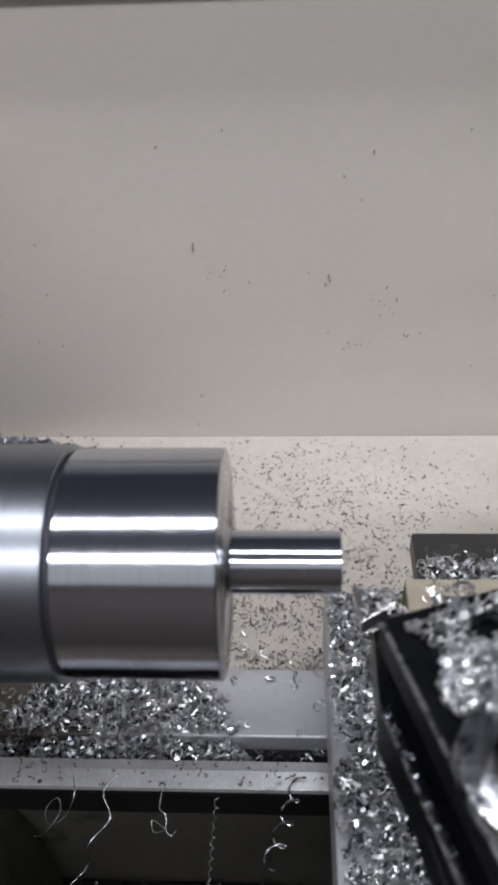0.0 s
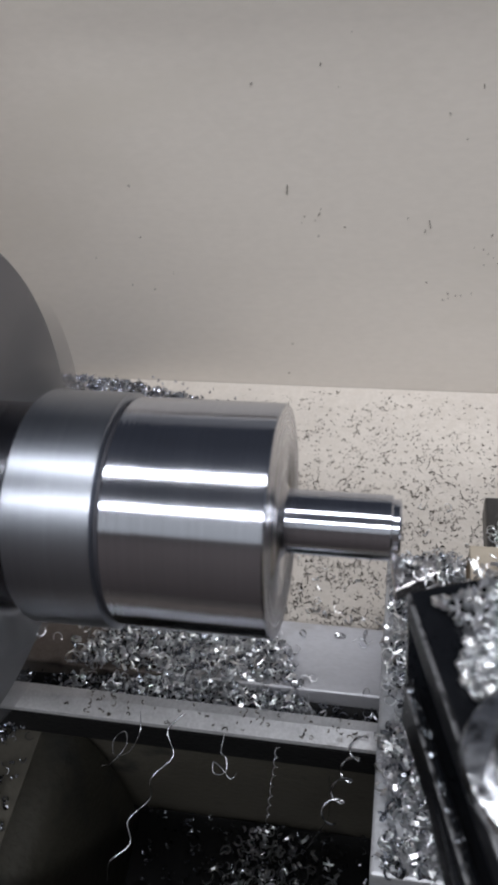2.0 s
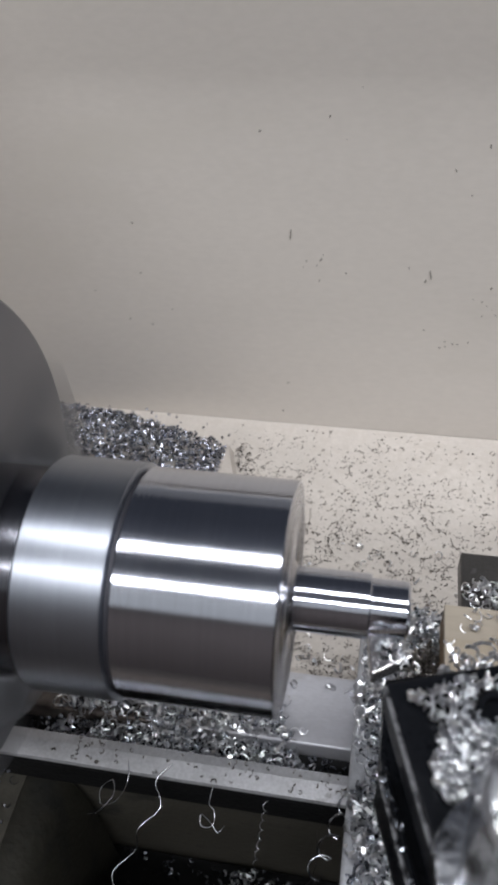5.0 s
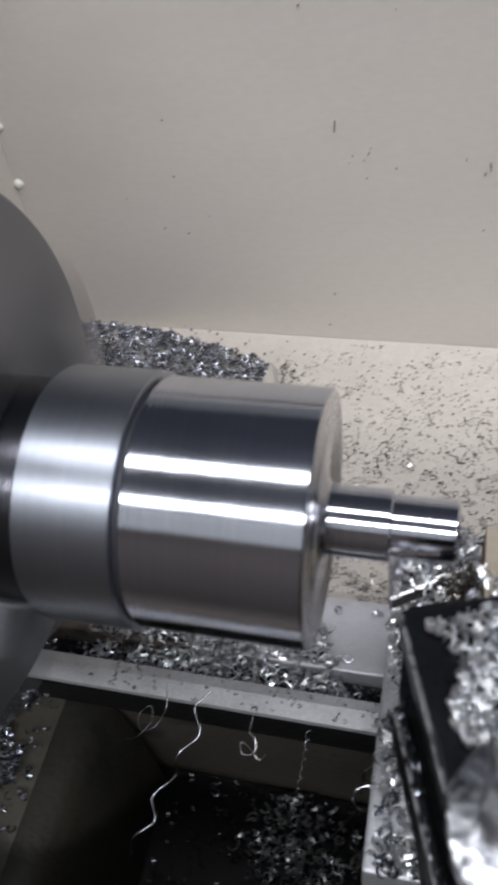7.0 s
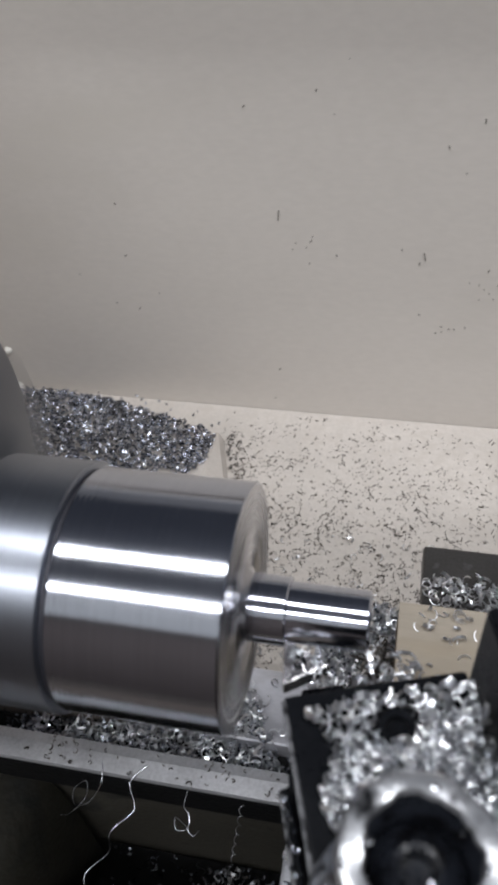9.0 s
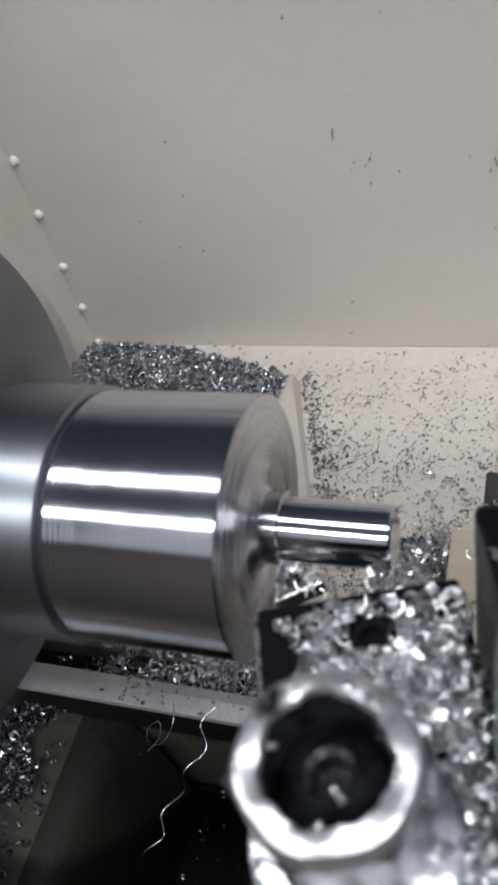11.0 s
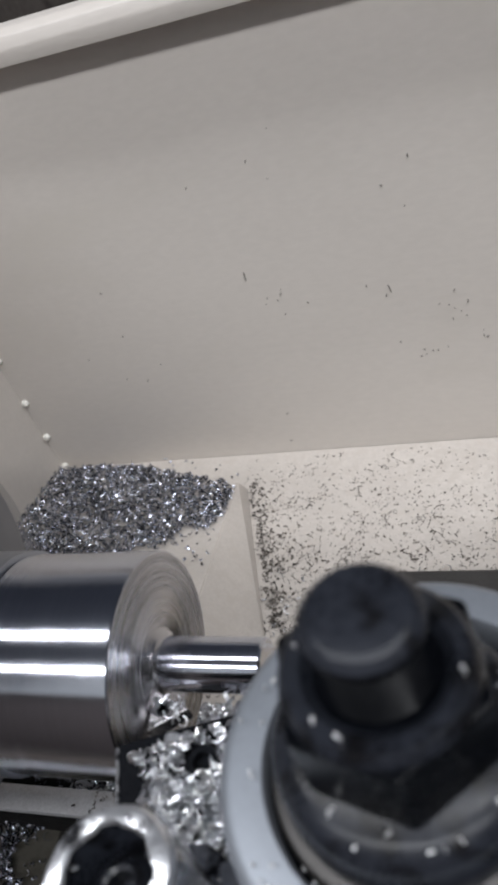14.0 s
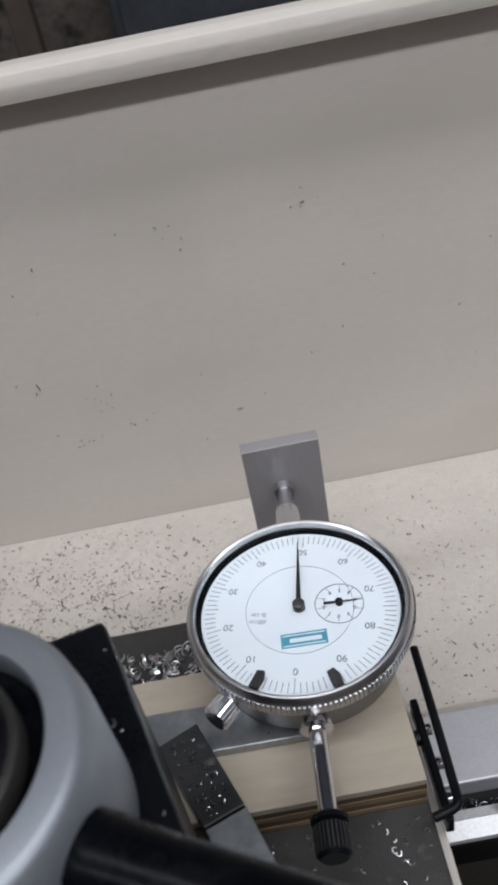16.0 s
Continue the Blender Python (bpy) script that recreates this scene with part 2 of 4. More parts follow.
def part(name, bm, mat, parent=None, label="", smooth=False):
    ob = new(name, mesh_of(name, bm, mat, smooth))
    ob.parent = parent
    if label:
        ob["label"] = label
    return ob


def thing(name, label, category, at=(0, 0, 0), rz=0, group=""):
    ob = new(name)
    ob.empty_display_size = 0.01
    ob.matrix_basis = pose(*at, 0, 0, rz)
    return tagged(ob, label, category, group)


def box(x0, x1, y0, y1, z0, z1, bevel=0.0, segs=2, bm=None, m=None):
    b = bmesh.new()
    vs = [b.verts.new((x, y, z)) for x in (x0, x1) for y in (y0, y1) for z in (z0, z1)]
    for f in ((0, 1, 3, 2), (4, 6, 7, 5), (0, 4, 5, 1), (2, 3, 7, 6), (0, 2, 6, 4), (1, 5, 7, 3)):
        b.faces.new([vs[i] for i in f])
    if bevel:
        bmesh.ops.bevel(b, geom=b.edges[:], offset=bevel, segments=segs, profile=0.5, affect="EDGES")
    if m:
        bmesh.ops.transform(b, matrix=m, verts=b.verts)
    return merge(bm, b)


def merge(bm, b):
    if bm is None:
        return b
    me = bpy.data.meshes.new("joined")
    b.to_mesh(me)
    b.free()
    bm.from_mesh(me)
    bpy.data.meshes.remove(me)
    return bm


def turned(profile, n=96, axis="X", at=(0, 0, 0), bm=None, cap=True):
    """A body of revolution from (along, radius) pairs."""
    b = bmesh.new()
    rows = []
    for a, r in profile:
        row = []
        for i in range(n):
            t = 2 * math.pi * i / n
            c, s = r * math.cos(t), r * math.sin(t)
            v = (a, c, s) if axis == "X" else ((c, a, s) if axis == "Y" else (c, s, a))
            row.append(b.verts.new((v[0] + at[0], v[1] + at[1], v[2] + at[2])))
        rows.append(row)
    for u, w in zip(rows, rows[1:]):
        for i in range(n):
            b.faces.new((u[i], u[(i + 1) % n], w[(i + 1) % n], w[i]))
    if cap:
        b.faces.new(rows[0])
        b.faces.new(rows[-1])
    return merge(bm, b)


def prism(points, z0, z1, bevel=0.0, bm=None, m=None):
    b = bmesh.new()
    lo, hi = [b.verts.new((x, y, z0)) for x, y in points], [b.verts.new((x, y, z1)) for x, y in points]
    b.faces.new(lo), b.faces.new(hi)
    for i in range(len(points)):
        j = (i + 1) % len(points)
        b.faces.new((lo[i], lo[j], hi[j], hi[i]))
    if bevel:
        bmesh.ops.bevel(b, geom=b.edges[:], offset=bevel, segments=2, profile=0.5, affect="EDGES")
    if m:
        bmesh.ops.transform(b, matrix=m, verts=b.verts)
    return merge(bm, b)


def along_x(profile, x0, x1, bevel=0.0, bm=None):
    """An extrusion along x of a (y, z) outline."""
    b = bmesh.new()
    lo, hi = [b.verts.new((x0, y, z)) for y, z in profile], [b.verts.new((x1, y, z)) for y, z in profile]
    b.faces.new(lo), b.faces.new(hi)
    for i in range(len(profile)):
        j = (i + 1) % len(profile)
        b.faces.new((lo[i], lo[j], hi[j], hi[i]))
    if bevel:
        bmesh.ops.bevel(b, geom=b.edges[:], offset=bevel, segments=2, profile=0.5, affect="EDGES")
    return merge(bm, b)


def tube(points, r, n=12, bm=None):
    """A round rod along a run of points."""
    b = bmesh.new()
    pts = [Vector(p) for p in points]
    rows = []
    for i, p in enumerate(pts):
        d = (pts[min(i + 1, len(pts) - 1)] - pts[max(i - 1, 0)]).normalized()
        u = d.orthogonal().normalized() if i == 0 else (u - d * u.dot(d)).normalized()
        w = d.cross(u)
        rr = r[i] if isinstance(r, (list, tuple)) else r
        rows.append([b.verts.new(p + rr * (math.cos(2 * math.pi * k / n) * u + math.sin(2 * math.pi * k / n) * w)) for k in range(n)])
    for a, c in zip(rows, rows[1:]):
        for k in range(n):
            b.faces.new((a[k], a[(k + 1) % n], c[(k + 1) % n], c[k]))
    b.faces.new(rows[0]), b.faces.new(rows[-1])
    return merge(bm, b)


rng = np.random.default_rng(7)


def chips(name, places, label, mat, size=(0.0008, 0.0022), width=(0.0003, 0.0009), flat=0.5, parent=None, turn=(1.5, 5.2), category="metal chips"):
    """Many curled shavings, one closed thin ribbon each, joined into one object."""
    n, seg = len(places), 7
    th = np.linspace(-0.5, 0.5, seg)[None, :] * rng.uniform(*turn, (n, 1))
    rad = rng.uniform(*size, (n, 1)) * 0.5
    wid = rng.uniform(*width, (n, 1))
    pitch = rng.uniform(-0.25, 0.25, (n, 1)) * rad
    grow = 1 + 0.12 * th
    V = np.zeros((n, seg, 4, 3))
    thick = 0.00009
    for k, (dr, dw) in enumerate(((-thick, -0.5), (thick, -0.5), (thick, 0.5), (-thick, 0.5))):
        r = rad * grow + dr
        V[:, :, k, 0] = r * np.cos(th)
        V[:, :, k, 1] = r * np.sin(th)
        V[:, :, k, 2] = wid * dw + pitch * th
    V -= V.mean(axis=(1, 2), keepdims=True)
    q = rng.normal(size=(n, 4)) * np.array([1, flat, flat, 1])
    q /= np.linalg.norm(q, axis=1, keepdims=True)
    w, x, y, z = q.T
    R = np.stack([1 - 2 * (y * y + z * z), 2 * (x * y - z * w), 2 * (x * z + y * w), 2 * (x * y + z * w), 1 - 2 * (x * x + z * z), 2 * (y * z - x * w),
                  2 * (x * z - y * w), 2 * (y * z + x * w), 1 - 2 * (x * x + y * y)], 1).reshape(n, 3, 3)
    V = np.einsum("nij,nskj->nski", R, V)
    low = V[..., 2].min(axis=(1, 2))
    P = np.array(places, float)
    V += P[:, None, None, :]
    V[..., 2] -= low[:, None, None]
    F = []
    for s in range(seg - 1):
        for k in range(4):
            F.append((s * 4 + k, s * 4 + (k + 1) % 4, s * 4 + 4 + (k + 1) % 4, s * 4 + 4 + k))
    F += [(0, 1, 2, 3), (seg * 4 - 1, seg * 4 - 2, seg * 4 - 3, seg * 4 - 4)]
    F = (np.array(F)[None] + (np.arange(n) * seg * 4)[:, None, None]).reshape(-1, 4)
    me = bpy.data.meshes.new(name)
    me.from_pydata(V.reshape(-1, 3).tolist(), [], F.tolist())
    me.materials.append(mat)
    ob = new(name, me)
    ob.parent = parent
    return tagged(ob, label, category, kind="stuff")


def scatter(n, x0, x1, y0, y1, z, keep=None):
    out = []
    while len(out) < n:
        x, y = rng.uniform(x0, x1), rng.uniform(y0, y1)
        if keep is None or rng.random() < keep(x, y):
            out.append((x, y, z(x, y) if callable(z) else z))
    return out


# ---- carriage feed: the tool's way along the work ----
STUB = 0.0207


def feed(t):
    return max(-0.0002, 0.0226 - 0.0017 * t)


CARRIED = []


def on_carriage(ob):
    CARRIED.append(ob)
    return ob


# ---- room ----
WALL_Y, TRAY_Z, BED_Z = 0.1620, -0.1084, -0.0962


def build_room():
    f = part("floor", box(-2.5, 2.5, -1.5, 2.2, -1.05, -1.0), CONCRETE)
    tagged(f, "bare grey-brown concrete workshop floor", "floor", kind="structure")
    c = part("ceiling", box(-2.5, 2.5, -1.5, 2.2, 1.55, 1.6), ROOM)
    tagged(c, "plain grey workshop ceiling", "ceiling", kind="structure")
    # white upper north wall: unseen reflector added to brighten the work's top
    for nm, b, mt in (("wall_north", box(-2.5, 2.5, 2.2, 2.3, -1.05, 0.0), CONCRETE), ("north_reflector_wall", box(-2.5, 2.5, 2.2, 2.3, 0.0, 1.6), ROOM_LIGHT), ("wall_south", box(-2.5, 2.5, -1.5, -1.4, -1.05, 0.74), ROOM_WARM), ("wall_south_upper", box(-2.5, 2.5, -1.5, -1.4, 1.46, 1.6), ROOM),
                      ("wall_south_west", box(-2.5, -1.5, -1.5, -1.4, 0.74, 1.46), ROOM), ("wall_south_east", box(1.5, 2.5, -1.5, -1.4, 0.74, 1.46), ROOM),
                      ("wall_west", box(-2.6, -2.5, -1.5, 2.3, -1.05, 1.6), ROOM), ("wall_east", box(2.5, 2.6, -1.5, 2.3, -1.05, 1.6), ROOM)):
        tagged(part(nm, b, mt), "plain painted workshop wall", "wall", kind="structure")
    win = tagged(part("window_1", box(-1.5, 1.5, -1.48, -1.47, 0.74, 1.46), SKYGLOW), "wide workshop window with pale daylight", "window", kind="structure")
    for x in (-1.5, 1.46):
        part("window_frame", box(x, x + 0.04, -1.45, -1.41, 0.74, 1.46), ROOM_LIGHT, win)
    bench = thing("workbench", "dark wooden workbench under the lathe", "workbench", (0, 0, -1.0))
    part("top", box(-0.7, 0.9, -0.25, 0.30, 0.74, 0.78, 0.004), BROWN, bench)
    for x in (-0.65, 0.85):
        for y in (-0.2, 0.25):
            part("leg", box(x - 0.03, x + 0.03, y - 0.03, y + 0.03, 0, 0.74, 0.004), BROWN, bench)
    post = thing("storage_rack", "dark brown rack standing behind the lathe guard", "rack", (-0.0795, 0.9, -1.0))
    for x in (0.0, 0.46):
        part("upright", box(x, x + 0.028, 0, 0.030, 0, 1.2, 0.003), BROWN, post)
    part("shelf", box(-0.02, 0.51, -0.05, 0.2, 0.35, 0.37, 0.003), BROWN, post)
    cab = thing("tool_cabinet", "dark blue-grey steel cabinet against the workshop wall", "cabinet", (-0.03, 1.75, -1.0))
    part("body", box(0.0, 0.46, 0.0, 0.42, 0.0, 0.92, 0.01), BLUEGREY, cab)
    for k in range(3):
        d = part("drawer", box(0.02, 0.44, -0.012, -0.001, 0.06 + 0.28 * k, 0.32 + 0.28 * k, 0.004), BLUEGREY, cab)
        part("handle", box(0.15, 0.31, -0.030, -0.013, 0.19 + 0.28 * k, 0.205 + 0.28 * k, 0.003), BROWN, d)


def build_guard():
    guard = thing("splash_guard", "cream painted sheet metal splash guard with rolled top rim", "splash guard", (0, WALL_Y, TRAY_Z))
    part("back_panel", along_x([(0, -0.004), (0.0022, -0.004), (0.0022, 0.1815), (0, 0.1815)], -0.1405, 0.55), CREAM, guard, "cream back panel with stuck chips")
    rim = [(-0.0088, 0.1745), (-0.0091, 0.1790), (-0.0080, 0.1824), (-0.0050, 0.1838), (0.0008, 0.1840), (0.0026, 0.1822), (0.0028, 0.1745), (0.0024, 0.1745), (0.0023, 0.1815),
           (-0.0003, 0.1818), (-0.0070, 0.1808), (-0.0080, 0.1745)]
    part("rim", along_x(rim, -0.1403, 0.55, 0.0005), CREAM, guard, "rolled cream rim", True)
    # end panel that meets the back along a riveted seam
    part("end_panel", box(-0.1422, -0.1406, -0.27, 0.0022, -0.004, 0.1815, 0.0003), CREAM, guard, "cream end panel")
    for z in (0.0003, 0.0196, 0.0404, 0.0646, 0.0867, 0.1085, 0.1300, 0.1515):
        rv = turned([(0.0, 0.0018), (-0.0008, 0.0017), (-0.0015, 0.0012), (-0.0018, 0.0003)], 14, "Y", (-0.1390, 0.0, z + 0.001))
        part("rivet", rv, RIVET, guard, "white painted rivet head", True)


def build_tray():
    tray = part("floor_tray", box(-0.40, 0.55, 0.0445, WALL_Y - 0.0003, TRAY_Z - 0.003, TRAY_Z), CREAM_TRAY)
    tagged(tray, "cream painted chip tray behind the lathe bed", "chip tray", kind="structure")
    b = bmesh.new()
    top = [(-0.1402, 0.060, 0.023), (-0.0415, 0.060, 0.023), (-0.0455, 0.1385, 0.0080), (-0.095, 0.1560, 0.0035), (-0.1402, 0.1612, 0.002)]
    tv = [b.verts.new((x, y, TRAY_Z + z)) for x, y, z in top]
    base = [(-0.1402, 0.060), (-0.0205, 0.060), (-0.0440, 0.1415), (-0.095, 0.1575), (-0.1402, 0.1615)]
    bv = [b.verts.new((x, y, TRAY_Z + 0.0002)) for x, y in base]
    b.faces.new(tv), b.faces.new(bv)
    for i in range(5):
        j = (i + 1) % 5
        b.faces.new((bv[i], bv[j], tv[j], tv[i]))
    bmesh.ops.bevel(b, geom=[e for e in b.edges if all(v in tv for v in e.verts)], offset=0.0005, segments=2, affect="EDGES")
    tagged(part("tray_step", b, CREAM_TRAY, None, "", False), "cream raised step of the chip tray beside the headstock", "tray step", kind="structure")


def build_bed():
    bed = thing("lathe_bed", "lathe bed with ground rear way and dark olive inner wall", "lathe bed", (0, 0, TRAY_Z - 0.08))
    o = TRAY_Z - 0.08
    X0, X1 = -0.16, 0.50
    part("rear_way", along_x([(y, z - o) for y, z in ((0.0184, BED_Z), (0.0402, BED_Z), (0.0402, BED_Z - 0.022), (0.0184, BED_Z - 0.022))], -0.0440, X1, 0.0006), GROUND_STEEL, bed,
         "light grey ground flat way")
    # headstock end of the way, in a darker brown
    part("brown_way_end", along_x([(y, z - o) for y, z in ((0.0184, BED_Z - 0.0003), (0.0402, BED_Z - 0.0003), (0.0402, BED_Z - 0.022), (0.0184, BED_Z - 0.022))], X0, -0.0442, 0.0006), BROWN_STEEL, bed,
         "darker brown end of the way")
    part("groove_floor", along_x([(y, z - o) for y, z in ((0.0102, BED_Z - 0.0065), (0.0182, BED_Z - 0.0065), (0.0182, BED_Z - 0.022), (0.0102, BED_Z - 0.022))], X0, X1), NEARBLACK, bed,
         "near-black groove")
    part("front_bar", along_x([(y, z - o) for y, z in ((0.0036, BED_Z - 0.0020), (0.0040, BED_Z - 0.0012), (0.0085, BED_Z), (0.0112, BED_Z), (0.0112, BED_Z - 0.0064),
         (0.0100, BED_Z - 0.0064), (0.0100, BED_Z - 0.014), (0.0036, BED_Z - 0.014))], X0, X1), WORN_STEEL, bed, "worn bright rail edge")
    part("bar_face", along_x([(y, z - o) for y, z in ((0.0032, BED_Z - 0.0030), (0.0035, BED_Z - 0.0022), (0.0035, BED_Z - 0.0142), (0.0032, BED_Z - 0.0142))], X0, X1), NEARBLACK, bed,
         "near-black rail face")
    part("inner_wall", along_x([(y, z - o) for y, z in ((0.0070, BED_Z - 0.0143), (0.0400, BED_Z - 0.0223), (0.0410, BED_Z - 0.091), (0.0120, BED_Z - 0.091))], X0, X1), OLIVE, bed,
         "dark olive painted inner wall")
    part("rear_face", along_x([(y, z - o) for y, z in ((0.0404, BED_Z - 0.010), (0.0440, BED_Z - 0.012), (0.0440, BED_Z - 0.091), (0.0412, BED_Z - 0.091))], X0, X1), OLIVE, bed)
    # pit floor: the shade of the deep bed is put into its colour
    part("pit_floor", along_x([(y, z - o) for y, z in ((-0.12, BED_Z - 0.086), (0.0110, BED_Z - 0.086), (0.0110, BED_Z - 0.090), (-0.12, BED_Z - 0.090))], X0, X1), NEARBLACK, bed)
    part("front_wall", along_x([(y, z - o) for y, z in ((-0.090, BED_Z), (-0.0485, BED_Z), (-0.0485, BED_Z - 0.093), (-0.090, BED_Z - 0.093))], X0, X1, 0.001), OLIVE, bed)
    # cross web near the headstock, with a round opening
    pts = [(0.0065, BED_Z - 0.0145)] + [(-0.0595, BED_Z - 0.0145), (-0.0595, BED_Z - 0.0855)]
    pts += [(-0.028 + 0.026 * math.cos(a), BED_Z - 0.0855 + 0.050 * math.sin(a)) for a in [math.pi * (1 - k / 10) for k in range(11)]]
    pts += [(0.0065, BED_Z - 0.0855)]
    part("cross_web", along_x([(y, z - o) for y, z in pts], -0.126, -0.080), OLIVE, bed, "dark olive cross web with arched opening")
    # sloping flank of the web, towards the opening between the ways
    flank = bmesh.new()
    rows = []
    for k in range(9):
        q = k / 8
        rows.append([flank.verts.new((-0.0798 + 0.016 * q + 0.004 * math.sin(math.pi * q), y, BED_Z - o - 0.0145 - 0.004 * q - 0.066 * q ** 3)) for y in (0.0064, -0.012, -0.034, -0.0594)])
    for p, n in zip(rows, rows[1:]):
        for i in range(3):
            flank.faces.new((p[i], p[i + 1], n[i + 1], n[i]))
    back = [flank.verts.new((-0.0798, y, BED_Z - o - 0.0855)) for y in (0.0064, -0.0594)]
    flank.faces.new([row[0] for row in rows] + [back[0]])
    flank.faces.new([row[3] for row in rows] + [back[1]])
    # the flank's shade is painted in with the darker olive
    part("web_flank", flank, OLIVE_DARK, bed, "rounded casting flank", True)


def build_work():
    work = thing("workpiece", "turned steel bar with wide shoulder and thin shank", "workpiece")
    R, RC = 0.0209, 0.0216
    part("collar", turned([(-0.0437, 0.0188), (-0.0435, RC - 0.0003), (-0.0431, RC), (-0.0280, RC), (-0.0277, RC - 0.0006)], 128), COLLAR, work, "brushed wider collar", True)
    part("groove", turned([(-0.0278, 0.0204), (-0.0272, 0.0203), (-0.0268, 0.0205)], 128), GROOVE, work, "dark parting groove", True)
    prof = [(-0.0269, R - 0.0005), (-0.0267, R - 0.00005)]
    for k in range(6):
        x = -0.0262 + 0.0009 * k
        d = 0.00006 - 0.000008 * k
        prof += [(x, R), (x + 0.0003, R - d), (x + 0.0005, R)]
    prof += [(-0.00025, R), (-0.00005, R - 0.0002)]
    part("shoulder", turned(prof, 128), TURNED, work, "bright finely turned shoulder", True)
    face = [(-0.00005, R - 0.0002), (0.0, R - 0.0004)]
    n = 26
    for k in range(n):
        r = (R - 0.001) * (1 - k / n) + 0.0066 * k / n
        amp = 0.00003 + 0.00013 * (k / n) ** 2
        face += [(0.00002 + amp, r), (0.0, r - 0.00026)]
    face += [(0.0002, 0.0066), (0.0006, 0.0061), (0.0014, 0.0053), (0.0015, 0.0049)]
    part("shoulder_face", turned(face, 128, cap=False), FACE, work, "faced end with concentric tool marks", True)
    part("shank", turned([(-0.001, 0.00505), (STUB - 0.0004, 0.00505), (STUB, 0.00465)], 96), TURNED, work, "bright thin shank", True)
    part("bar_stock", turned([(-0.085, 0.0190), (-0.0436, 0.0190)], 96), SHAFT, work, "dark bar stock behind the collar", True)
    sleeve = part("uncut_layer", turned([(0.0002, 0.0052), (0.0002, 0.00575), (STUB - 0.0002, 0.00575), (STUB, 0.00550), (STUB, 0.00507)], 96, cap=False), TURNED, work,
                  "uncut outer layer of the shank", True)
    chuck = thing("lathe_chuck", "grey three-jaw lathe chuck gripping the bar", "lathe chuck", (-0.085, 0, 0))
    part("chuck_body", turned([(-0.045, 0.0512), (0.0215, 0.0512), (0.0227, 0.0501), (0.0230, 0.0487), (0.0230, 0.020)], 128), CHUCK, chuck, "", True)
    for k in range(3):
        m = Matrix.Rotation(radians(120 * k + 20), 4, "X")
        b = box(0.0225, 0.0285, -0.007, 0.007, 0.0192, 0.0470, 0.0008, m=m)
        b = box(0.0283, 0.0362, -0.0068, 0.0068, 0.0192, 0.0290, 0.0008, bm=b, m=m)
        part("jaw", b, JAW, chuck, "stepped steel jaw")
    head = thing("headstock", "cream painted lathe headstock casting behind the chuck", "headstock", (-0.20, 0, BED_Z))
    part("casting", box(-0.10, 0.060, -0.07, 0.07, 0.0005, 0.16, 0.006), CREAM, head, "", True)
    part("spindle_flange", turned([(0.060, 0.040), (0.0715, 0.040)], 64, "X", (0, 0, -BED_Z)), CHUCK, head, "", True)
    return work, sleeve, chuck


# ---- carriage ----
TURN = 18.0


